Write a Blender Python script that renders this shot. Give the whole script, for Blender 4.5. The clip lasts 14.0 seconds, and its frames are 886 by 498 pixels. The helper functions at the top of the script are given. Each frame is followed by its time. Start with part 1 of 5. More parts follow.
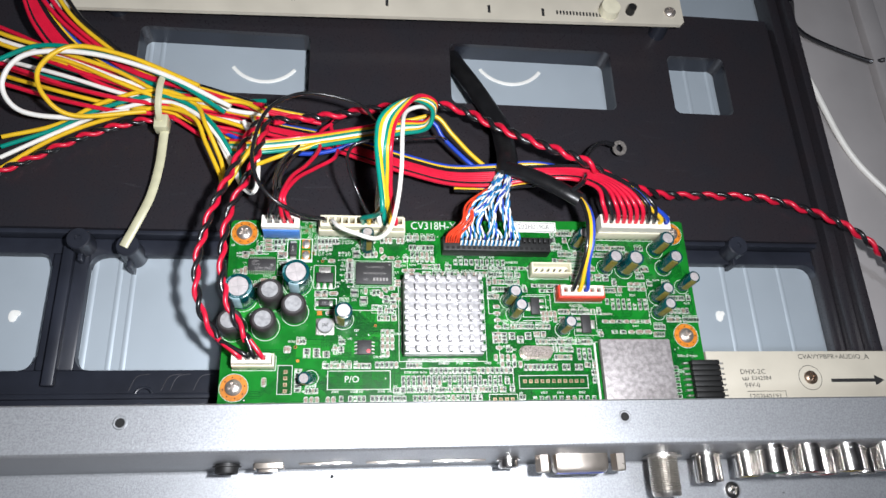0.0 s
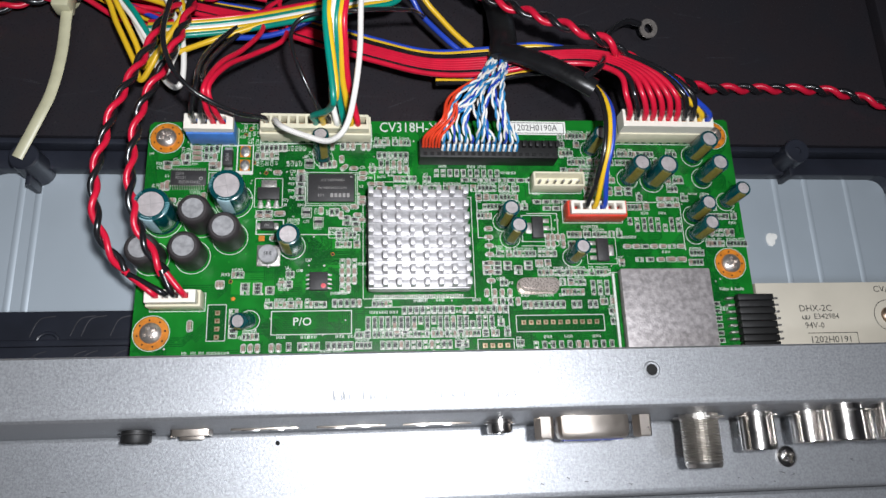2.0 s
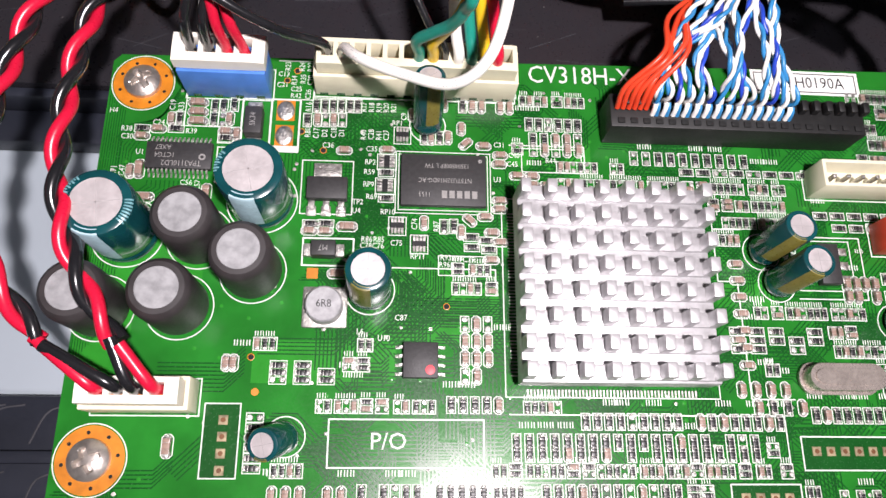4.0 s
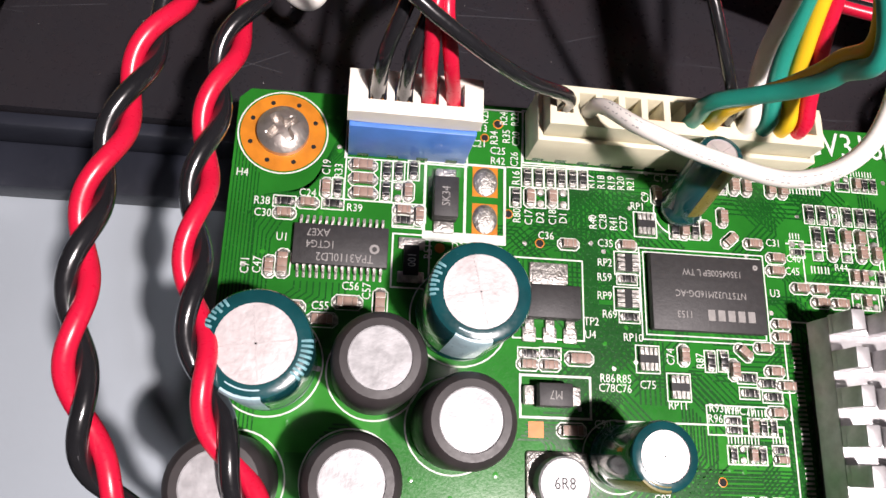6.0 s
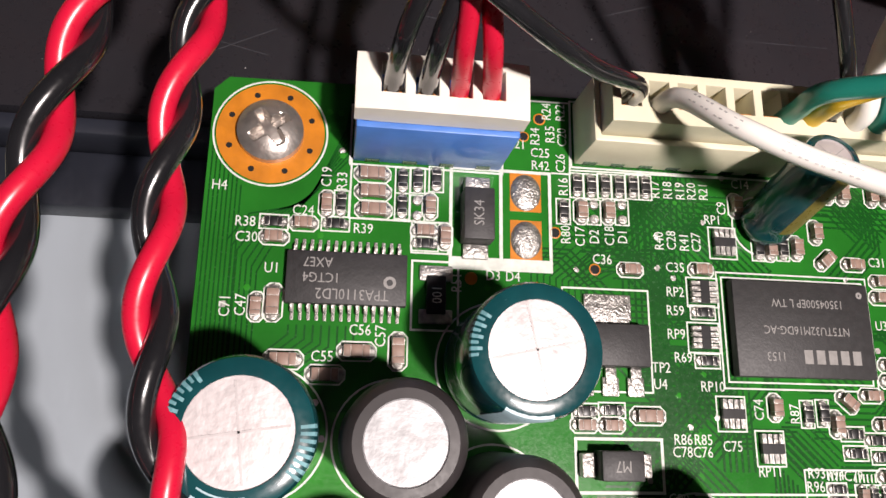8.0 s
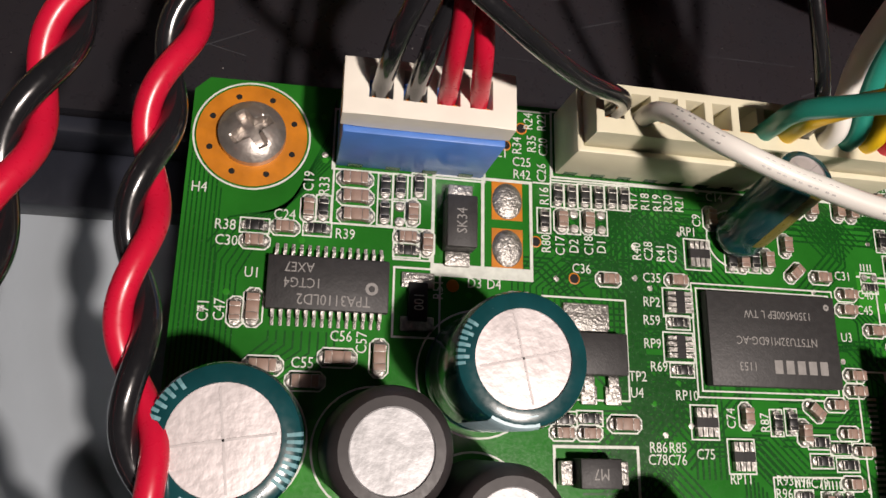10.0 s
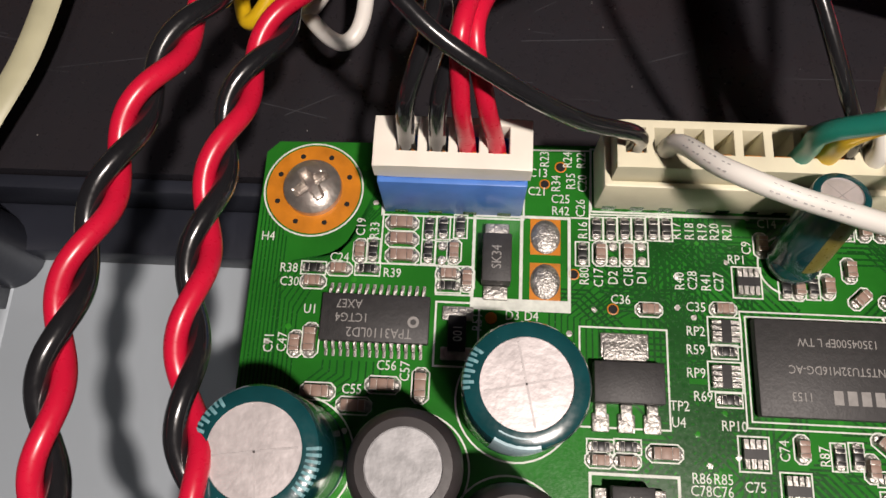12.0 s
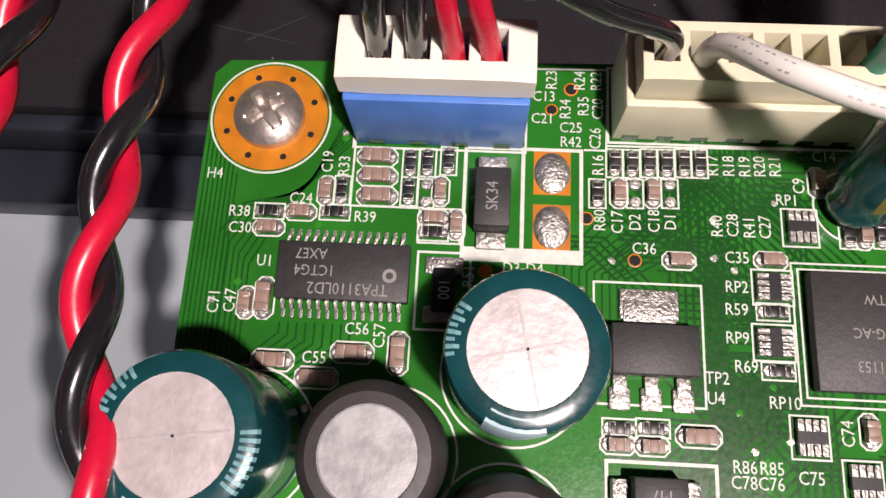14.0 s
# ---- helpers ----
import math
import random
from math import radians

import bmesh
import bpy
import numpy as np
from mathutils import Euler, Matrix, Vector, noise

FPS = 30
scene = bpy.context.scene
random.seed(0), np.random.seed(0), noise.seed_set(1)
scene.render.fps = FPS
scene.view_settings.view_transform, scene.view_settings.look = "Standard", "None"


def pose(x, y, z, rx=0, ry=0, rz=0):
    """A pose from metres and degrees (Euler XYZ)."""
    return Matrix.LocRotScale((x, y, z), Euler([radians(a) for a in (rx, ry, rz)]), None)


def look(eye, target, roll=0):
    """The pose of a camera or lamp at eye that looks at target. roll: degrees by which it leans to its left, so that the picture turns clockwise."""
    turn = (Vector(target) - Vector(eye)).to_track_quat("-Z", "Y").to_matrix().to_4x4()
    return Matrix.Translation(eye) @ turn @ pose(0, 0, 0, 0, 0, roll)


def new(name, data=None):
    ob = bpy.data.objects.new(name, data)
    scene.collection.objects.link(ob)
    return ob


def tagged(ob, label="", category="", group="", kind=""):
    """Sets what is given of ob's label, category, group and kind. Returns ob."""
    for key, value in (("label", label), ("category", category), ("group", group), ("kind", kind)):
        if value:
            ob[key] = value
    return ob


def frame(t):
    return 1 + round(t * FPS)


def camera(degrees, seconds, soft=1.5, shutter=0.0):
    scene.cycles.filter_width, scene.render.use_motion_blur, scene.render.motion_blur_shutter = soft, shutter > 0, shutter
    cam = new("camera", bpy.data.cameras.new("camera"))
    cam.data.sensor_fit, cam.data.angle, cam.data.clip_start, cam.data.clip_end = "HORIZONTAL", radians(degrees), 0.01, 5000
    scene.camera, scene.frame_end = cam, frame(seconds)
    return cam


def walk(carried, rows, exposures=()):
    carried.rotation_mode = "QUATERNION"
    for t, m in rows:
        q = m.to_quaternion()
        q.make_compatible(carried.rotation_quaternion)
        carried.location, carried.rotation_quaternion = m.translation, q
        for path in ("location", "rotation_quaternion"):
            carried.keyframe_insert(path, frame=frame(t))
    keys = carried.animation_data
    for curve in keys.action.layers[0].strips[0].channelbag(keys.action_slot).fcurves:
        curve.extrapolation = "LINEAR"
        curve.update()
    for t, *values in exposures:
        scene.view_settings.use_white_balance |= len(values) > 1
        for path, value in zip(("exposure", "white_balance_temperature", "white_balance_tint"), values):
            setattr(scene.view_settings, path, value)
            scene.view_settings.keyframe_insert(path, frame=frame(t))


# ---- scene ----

cam = camera(62.97, 14.0)
PATH = [
    (0, 0.03530, -0.10493, 0.27183, 21.964, -7.709, -1.999),
    (0.5, 0.04835, -0.10783, 0.25448, 20.143, -5.236, -2.701),
    (1, 0.04854, -0.10935, 0.23839, 18.847, -5.679, -1.791),
    (1.5, 0.05145, -0.10081, 0.23011, 17.662, -5.715, -1.934),
    (2, 0.05606, -0.09177, 0.21876, 16.731, -5.860, -1.958),
    (2.2, 0.05417, -0.09061, 0.21756, 16.368, -6.114, -1.868),
    (4.3, 0.03210, -0.05101, 0.11499, 17.645, -3.867, 0.388),
    (4.5, 0.02633, -0.04617, 0.11142, 17.033, -3.649, 0.584),
    (5, 0.01460, -0.03748, 0.10442, 17.559, -5.505, 0.632),
    (5.5, 0.00786, -0.03402, 0.09840, 16.900, -7.406, 1.266),
    (6, 0.00797, -0.03342, 0.09589, 16.132, -8.034, 1.604),
    (6.5, 0.00738, -0.03348, 0.09524, 15.747, -8.075, 1.690),
    (7, 0.00887, -0.03032, 0.09261, 14.682, -7.166, 2.487),
    (7.5, 0.00835, -0.02983, 0.08863, 15.515, -7.957, 1.144),
    (7.7, 0.00747, -0.02501, 0.08168, 14.449, -8.201, 0.832),
    (9.8, 0.00384, -0.02392, 0.08122, 14.082, -11.889, 1.309),
    (10, 0.00426, -0.02440, 0.08119, 14.640, -12.053, 0.971),
    (10.5, 0.01112, -0.02616, 0.08194, 16.217, -3.584, 0.136),
    (11, 0.01181, -0.02477, 0.08620, 17.182, -1.765, 0.762),
    (11.5, 0.01504, -0.02631, 0.08646, 17.240, 0.258, 1.951),
    (12, 0.01519, -0.02559, 0.08699, 17.538, 1.364, 2.875),
    (12.3, 0.01515, -0.02490, 0.08374, 17.770, 1.432, 2.838),
    (12.5, 0.01499, -0.02244, 0.07223, 18.592, 1.673, 2.709),
    (13, 0.01556, -0.02257, 0.06769, 20.017, 2.690, 3.357),
    (13.5, 0.01540, -0.02230, 0.06925, 18.484, 2.052, 3.065),
    (14, 0.01644, -0.02459, 0.07468, 15.637, 1.758, 2.951),
]
EXPOSURE = [(0.0, 0.36, 6000, 11), (0.5, 0.09, 6000, 11), (1.0, -0.12, 6000, 11), (1.5, -0.23, 6000, 11), (2.2, -0.26, 6000, 11), (4.3, 0.34, 6500, 22), (7.7, 0.14, 6850, 21), (9.8, -0.40, 7200, 19), (12.0, -0.34, 7150, 18), (13.5, -0.20, 7100, 22), (14.0, -0.04, 7050, 26)]
walk(cam, [(t, pose(x, y, z, rx, ry, rz)) for t, x, y, z, rx, ry, rz in PATH], EXPOSURE)

# ---- light ----
world = bpy.data.worlds.new("room_air")
scene.world = world
world.use_nodes = True
world.node_tree.nodes["Background"].inputs[0].default_value = (0.75, 0.82, 1.0, 1)
world.node_tree.nodes["Background"].inputs[1].default_value = 0.008


def lamp(name, eye, target, size, power, colour, shape="DISK"):
    data = bpy.data.lights.new(name, "AREA")
    data.shape, data.size, data.energy, data.color = shape, size, power, colour
    ob = new(name, data)
    ob.matrix_world = look(eye, target)
    return tagged(ob, "unseen white area light added above the board", "lamp", kind="structure")


# Added light: fixed stand-in for a flash that travels beside the camera.
lamp("flash_stand_in", (0.080, -0.086, 0.27), (0.03, -0.03, 0.02), 0.014, 1.05, (1.0, 0.97, 0.93))
# Unseen room fill, set off to one side so no haze reflects in view.
lamp("ceiling_lamp", (0.35, -0.60, 1.75), (0.05, -0.05, 0.0), 0.16, 4.5, (0.95, 0.97, 1.0))

# ---- materials ----
ZB = 23.0


def mat(name, colour, rough=0.5, metal=0.0, vary=0.12, scale=300.0, bump=0.0, fine=2500.0, colour2=None, coat=0.0, stretch=(1, 1, 1), spec=0.5, trans=0.0):
    m = bpy.data.materials.new(name)
    m.use_nodes = True
    nt = m.node_tree
    b = nt.nodes["Principled BSDF"]
    tc = nt.nodes.new("ShaderNodeTexCoord")
    mp = nt.nodes.new("ShaderNodeMapping")
    mp.inputs["Scale"].default_value = stretch
    nt.links.new(tc.outputs["Object"], mp.inputs["Vector"])
    n1 = nt.nodes.new("ShaderNodeTexNoise")
    n1.inputs["Scale"].default_value = scale
    n1.inputs["Detail"].default_value = 6
    n2 = nt.nodes.new("ShaderNodeTexNoise")
    n2.inputs["Scale"].default_value = fine
    n2.inputs["Detail"].default_value = 3
    for n in (n1, n2):
        nt.links.new(mp.outputs[0], n.inputs["Vector"])
    mix = nt.nodes.new("ShaderNodeMix")
    mix.data_type = "RGBA"
    c1 = (*colour, 1)
    c2 = (*(colour2 or [c * (1 - vary * 2) for c in colour]), 1)
    mix.inputs["A"].default_value, mix.inputs["B"].default_value = c1, c2
    ramp = nt.nodes.new("ShaderNodeMapRange")
    ramp.inputs["From Min"].default_value, ramp.inputs["From Max"].default_value = 0.35, 0.68
    nt.links.new(n1.outputs[0], ramp.inputs["Value"])
    nt.links.new(ramp.outputs[0], mix.inputs["Factor"])
    nt.links.new(mix.outputs["Result"], b.inputs["Base Color"])
    rr = nt.nodes.new("ShaderNodeMapRange")
    rr.inputs["To Min"].default_value, rr.inputs["To Max"].default_value = max(0.03, rough - 0.1), min(1, rough + 0.1)
    nt.links.new(n2.outputs[0], rr.inputs["Value"])
    nt.links.new(rr.outputs[0], b.inputs["Roughness"])
    b.inputs["Metallic"].default_value = metal
    b.inputs["Coat Weight"].default_value = coat
    b.inputs["Specular IOR Level"].default_value = spec
    b.inputs["Transmission Weight"].default_value = trans
    if bump:
        bp = nt.nodes.new("ShaderNodeBump")
        bp.inputs["Strength"].default_value = bump
        bp.inputs["Distance"].default_value = 0.0002
        add = nt.nodes.new("ShaderNodeMath")
        nt.links.new(n1.outputs[0], add.inputs[0])
        nt.links.new(n2.outputs[0], add.inputs[1])
        nt.links.new(add.outputs[0], bp.inputs["Height"])
        nt.links.new(bp.outputs[0], b.inputs["Normal"])
    return m


GREEN = mat("green_solder_mask", (0.012, 0.170, 0.018), 0.22, vary=0.15, scale=160, bump=0.03, fine=4000, spec=0.3)
TRACE = mat("traced_solder_mask", (0.018, 0.23, 0.020), 0.22, vary=0.1, scale=300, spec=0.45)
DARKGREEN = mat("bare_solder_mask", (0.004, 0.072, 0.010), 0.25, vary=0.1, scale=300)
SILK = mat("silkscreen_ink", (0.66, 0.70, 0.64), 0.6, vary=0.10, scale=1500)
COPPER = mat("orange_copper", (0.60, 0.20, 0.012), 0.42, vary=0.15, scale=500, bump=0.05)
PADGOLD = mat("tinned_gold_pad", (0.52, 0.42, 0.26), 0.35, 0.6, vary=0.3, scale=900)
BOREBROWN = mat("copper_bore", (0.16, 0.06, 0.015), 0.5, 0.2, vary=0.2, scale=600)
SOLDER = mat("solder", (0.56, 0.54, 0.51), 0.42, 0.85, vary=0.25, scale=1500, bump=0.6, fine=4000)
STEEL = mat("screw_steel", (0.66, 0.60, 0.55), 0.34, 0.82, vary=0.16, scale=900, bump=0.12)
CHROME = mat("nickel_plate", (0.74, 0.71, 0.68), 0.2, 1.0, vary=0.08, scale=120, fine=400)
NICKEL = mat("tan_nickel_shell", (0.50, 0.445, 0.39), 0.32, 0.9, vary=0.12, scale=150, fine=500)
WIREINK = mat("faint_grey_ink", (0.42, 0.41, 0.40), 0.5, vary=0.1, scale=800)
SCUFFGREY = mat("scratched_zinc", (0.20, 0.205, 0.215), 0.5, 0.4, vary=0.2, scale=900)
SCUFFPALE = mat("scraped_zinc", (0.52, 0.53, 0.55), 0.4, 0.6, vary=0.2, scale=900)
SCORE = mat("score_shadow", (0.50, 0.465, 0.465), 0.5, 0.3, vary=0.1, scale=900)
BRONZE = mat("dark_bronze_screw", (0.30, 0.22, 0.16), 0.34, 0.85, vary=0.15, scale=700)
GALV = mat("galvanised_sheet", (0.40, 0.413, 0.433), 0.42, 0.6, vary=0.13, scale=1700, bump=0.26, fine=5000)
ALU = mat("heatsink_aluminium", (0.58, 0.57, 0.58), 0.46, 0.6, vary=0.10, scale=900, bump=0.15)
CANBROWN = mat("crystal_can", (0.56, 0.49, 0.44), 0.28, 0.7, vary=0.1, scale=500)
CANTOP = mat("can_aluminium", (0.66, 0.61, 0.61), 0.40, 0.45, vary=0.12, scale=500, bump=0.12, fine=1800)
FOIL = mat("dull_shield_metal", (0.44, 0.41, 0.41), 0.55, 0.4, vary=0.22, scale=600, bump=0.4, fine=1800)
PANEL = mat("panel_back_sheet", (0.44, 0.50, 0.55), 0.42, 0.25, vary=0.05, scale=25, bump=0.02)
BLACK = mat("black_chassis_plastic", (0.021, 0.020, 0.024), 0.30, vary=0.2, scale=60, bump=0.04, fine=1500, colour2=(0.024, 0.020, 0.023))
BLACKLOW = mat("dark_chassis_plastic", (0.022, 0.025, 0.036), 0.40, vary=0.2, scale=60, bump=0.05, fine=1500)
SCUFF = mat("scuffed_plastic", (0.05, 0.05, 0.058), 0.5, vary=0.3, scale=200)
HOLE = mat("dark_hole", (0.004, 0.004, 0.004), 0.8)
ICBLACK = mat("chip_epoxy", (0.028, 0.027, 0.028), 0.55, vary=0.15, scale=1500, bump=0.1, fine=5000)
PLASTIC_BLACK = mat("black_connector_plastic", (0.010, 0.010, 0.010), 0.55, vary=0.2, scale=700)
CREAM = mat("cream_nylon", (0.71, 0.67, 0.50), 0.42, vary=0.05, scale=300, bump=0.03)
WHITEPL = mat("white_nylon", (0.83, 0.79, 0.70), 0.45, vary=0.04, scale=300, bump=0.03)
BLUEPL = mat("blue_nylon", (0.065, 0.20, 0.58), 0.35, vary=0.08, scale=400, bump=0.04)
REDPL = mat("red_nylon", (0.62, 0.045, 0.02), 0.4, vary=0.08, scale=400)
SLEEVE = mat("dark_green_sleeve", (0.004, 0.058, 0.066), 0.22, vary=0.15, scale=300, coat=0.5)
SLEEVE_MARK = mat("pale_blue_sleeve_print", (0.42, 0.60, 0.66), 0.3, vary=0.1, scale=700)
SLEEVE_INK = mat("faint_sleeve_ink", (0.16, 0.36, 0.40), 0.35, vary=0.15, scale=700)
OLIVE = mat("olive_sleeve_print", (0.17, 0.145, 0.03), 0.3, vary=0.1, scale=700)
FERRITE = mat("ferrite_sleeve", (0.036, 0.031, 0.032), 0.5, vary=0.15, scale=500)
FERRITE_TOP = mat("ferrite_core", (0.40, 0.40, 0.41), 0.42, 0.25, vary=0.18, scale=700, bump=0.08)
CHIPCAP = mat("chip_capacitor_ceramic", (0.28, 0.185, 0.145), 0.5, vary=0.1, scale=2000)
CHIPRES = mat("chip_resistor_glaze", (0.014, 0.014, 0.015), 0.4, vary=0.1, scale=2000)
GREYMARK = mat("grey_chip_print", (0.27, 0.26, 0.25), 0.6, vary=0.1, scale=2000)
BEIGE = mat("cream_board", (0.55, 0.51, 0.42), 0.5, vary=0.06, scale=60, bump=0.02)
INK = mat("black_ink", (0.02, 0.02, 0.02), 0.6)
PAPER = mat("paper_sticker", (0.80, 0.80, 0.76), 0.7, vary=0.04, scale=200)
TIE = mat("natural_nylon_tie", (0.56, 0.54, 0.36), 0.4, vary=0.08, scale=200)
BENCH = mat("grey_bench", (0.36, 0.34, 0.335), 0.6, vary=0.06, scale=30, bump=0.03)
WALLPAINT = mat("room_paint", (0.30, 0.30, 0.32), 0.8, vary=0.04, scale=2)
TAPE = mat("black_tape", (0.010, 0.010, 0.011), 0.35, vary=0.2, scale=250, bump=0.3, fine=900)
PINK = mat("red_dot_ink", (0.7, 0.10, 0.12), 0.5)
WIRE = {
    "red": mat("red_wire", (0.62, 0.010, 0.040), 0.30, vary=0.08, scale=200),
    "black": mat("black_wire", (0.013, 0.013, 0.015), 0.22, vary=0.15, scale=200, coat=0.9),
    "white": mat("white_wire", (0.82, 0.80, 0.75), 0.35, vary=0.04, scale=200),
    "yellow": mat("yellow_wire", (0.75, 0.47, 0.015), 0.32, vary=0.06, scale=200),
    "green": mat("teal_wire", (0.006, 0.24, 0.18), 0.32, vary=0.08, scale=200),
    "blue": mat("blue_wire", (0.02, 0.06, 0.45), 0.32, vary=0.08, scale=200),
    "orange": mat("orange_red_wire", (0.75, 0.06, 0.02), 0.35, vary=0.08, scale=200),
    "lightblue": mat("sky_blue_wire", (0.03, 0.23, 0.50), 0.32, vary=0.08, scale=200),
}


# ---- builders (millimetres) ----
def thing(name, label, category, at=(0, 0, 0), group="", kind=""):
    ob = new(name)
    ob.empty_display_size = 0.005
    ob.location = Vector(at) * 0.001
    return tagged(ob, label, category, group, kind)


def base_of(ob):
    p = Vector(ob.location)
    while ob.parent:
        ob = ob.parent
        p += ob.location
    return p


def finish(bm, smooth=True, angle=35):
    bmesh.ops.recalc_face_normals(bm, faces=bm.faces)
    me = bpy.data.meshes.new("m")
    bm.to_mesh(me)
    bm.free()
    if smooth:
        me.shade_smooth()
        me.set_sharp_from_angle(angle=radians(angle))
    return me


def part(name, bm, material, parent, label="", smooth=True, angle=35):
    """bm in world millimetres becomes a mesh under parent."""
    o = base_of(parent) if parent else Vector((0, 0, 0))
    for v in bm.verts:
        v.co = v.co * 0.001 - o
    me = finish(bm, smooth, angle)
    me.name = name
    for m in material if isinstance(material, (list, tuple)) else [material]:
        me.materials.append(m)
    ob = new(name, me)
    ob.parent = parent
    if label:
        ob["label"] = label
    return ob


def solo(name, bm, material, label, category, group="", kind=""):
    return tagged(part(name, bm, material, None), label, category, group, kind)


def piece(name, me, parent, at, turn=0.0, label=""):
    """An object on a shared mesh, at world millimetres."""
    ob = new(name, me)
    ob.parent = parent
    ob.location = Vector(at) * 0.001 - base_of(parent)
    ob.rotation_euler.z = radians(turn)
    if label:
        ob["label"] = label
    return ob


def shared(name, bm, materials):
    for v in bm.verts:
        v.co *= 0.001
    me = finish(bm)
    me.name = name
    for m in materials:
        me.materials.append(m)
    return me


def box(bm, x0, x1, y0, y1, z0, z1, bevel=0.0, slot=0, m=None):
    r = bmesh.ops.create_cube(bm, size=1.0)
    vs = r["verts"]
    for v in vs:
        v.co = Vector(((x0 + x1) / 2 + v.co.x * (x1 - x0), (y0 + y1) / 2 + v.co.y * (y1 - y0), (z0 + z1) / 2 + v.co.z * (z1 - z0)))
    fs = {f for v in vs for f in v.link_faces}
    if bevel:
        es = list({e for v in vs for e in v.link_edges})
        out = bmesh.ops.bevel(bm, geom=es, offset=bevel, segments=2, affect="EDGES", profile=0.5)
        fs = set(out["faces"]) | {f for f in fs if f.is_valid}
        vs = list({v for f in fs for v in f.verts})
    for f in fs:
        f.material_index = slot
    if m is not None:
        bmesh.ops.transform(bm, matrix=m, verts=vs)
    return vs


def lathe(bm, profile, seg=24, m=None, slot=0, close=True):
    """profile: (radius, height) rows, turned round z; m places it."""
    m = m or Matrix()
    rings = []
    for r, z in profile:
        if r < 1e-6:
            rings.append([bm.verts.new(m @ Vector((0, 0, z)))])
        else:
            rings.append([bm.verts.new(m @ Vector((r * math.cos(2 * math.pi * k / seg), r * math.sin(2 * math.pi * k / seg), z))) for k in range(seg)])
    for a, b in zip(rings, rings[1:]):
        for k in range(seg):
            k2 = (k + 1) % seg
            if len(a) == 1 and len(b) == 1:
                continue
            if len(a) == 1:
                f = bm.faces.new((a[0], b[k], b[k2]))
            elif len(b) == 1:
                f = bm.faces.new((a[k], a[k2], b[0]))
            else:
                f = bm.faces.new((a[k], a[k2], b[k2], b[k]))
            f.material_index = slot
    return rings


def at(x, y, z, rx=0, ry=0, rz=0):
    return pose(x, y, z, rx, ry, rz)


def spline(pts, n=10):
    pts = [Vector(p) for p in pts]
    if len(pts) < 3:
        return [pts[0].lerp(pts[-1], k / n) for k in range(n + 1)]
    ext = [2 * pts[0] - pts[1]] + pts + [2 * pts[-1] - pts[-2]]
    out = []
    for i in range(1, len(ext) - 2):
        p0, p1, p2, p3 = ext[i - 1:i + 3]
        for k in range(n):
            t = k / n
            out.append(0.5 * (2 * p1 + (p2 - p0) * t + (2 * p0 - 5 * p1 + 4 * p2 - p3) * t * t + (3 * p1 - p0 - 3 * p2 + p3) * t ** 3))
    out.append(pts[-1])
    return out


def tube(bm, path, r, seg=10, flat=1.0, slot=0, caps=True):
    path = [Vector(p) for p in path]
    up = Vector((0, 0, 1))
    side = None
    rings = []
    for i, p in enumerate(path):
        d = (path[min(i + 1, len(path) - 1)] - path[max(i - 1, 0)]).normalized()
        if side is None:
            side = d.cross(up)
            if side.length < 1e-3:
                side = d.cross(Vector((1, 0, 0)))
        side = (side - d * side.dot(d)).normalized()
        top = side.cross(d)
        rings.append([bm.verts.new(p + side * r * math.cos(2 * math.pi * k / seg) + top * r * flat * math.sin(2 * math.pi * k / seg)) for k in range(seg)])
    for a, b in zip(rings, rings[1:]):
        for k in range(seg):
            f = bm.faces.new((a[k], a[(k + 1) % seg], b[(k + 1) % seg], b[k]))
            f.material_index = slot
    if caps:
        for ring in (rings[0], rings[-1]):
            f = bm.faces.new(ring)
            f.material_index = slot
    return rings


def wire(parent, colour, pts, r=0.75, n=12, seg=12, name="wire"):
    bm = bmesh.new()
    tube(bm, spline(pts, n), r, seg)
    return part(name, bm, WIRE[colour], parent, f"{colour} insulated wire", angle=75)


def twisted(parent, pts, r=0.75, lay=9.0, colours=("red", "black"), phase=0.0):
    """Two wires wound round one line."""
    line = spline(pts, 24)
    for k, colour in enumerate(colours):
        out, run, side = [], 0.0, None
        for i, p in enumerate(line):
            d = (line[min(i + 1, len(line) - 1)] - line[max(i - 1, 0)]).normalized()
            if i:
                run += (p - line[i - 1]).length
            side = d.cross(Vector((0, 0, 1))) if side is None else side - d * side.dot(d)
            side.normalize()
            a = phase + math.pi * k - 2 * math.pi * run / lay
            out.append(p + (side * math.cos(a) + side.cross(d) * math.sin(a)) * r * 0.98)
        bm = bmesh.new()
        tube(bm, out, r, 14 if r > 0.6 else 8)
        part("wire", bm, WIRE[colour], parent, f"{colour} wire of a twisted pair", angle=75)


def words(bm, text, x, y, z, size, turn=0.0, slot=0, align="CENTER", squeeze=0.85):
    cu = bpy.data.curves.new("t", "FONT")
    cu.body, cu.size, cu.align_x, cu.align_y = text, size, align, "CENTER"
    cu.resolution_u = 2
    ob = bpy.data.objects.new("t", cu)
    me = bpy.data.meshes.new_from_object(ob)
    me.transform(at(x, y, z, 0, 0, turn) @ Matrix.Diagonal((squeeze, 1, 1, 1)))
    k = len(bm.faces)
    bm.from_mesh(me)
    bm.faces.ensure_lookup_table()
    for f in bm.faces[k:]:
        f.material_index = slot
    bpy.data.objects.remove(ob)
    bpy.data.curves.remove(cu)
    bpy.data.meshes.remove(me)


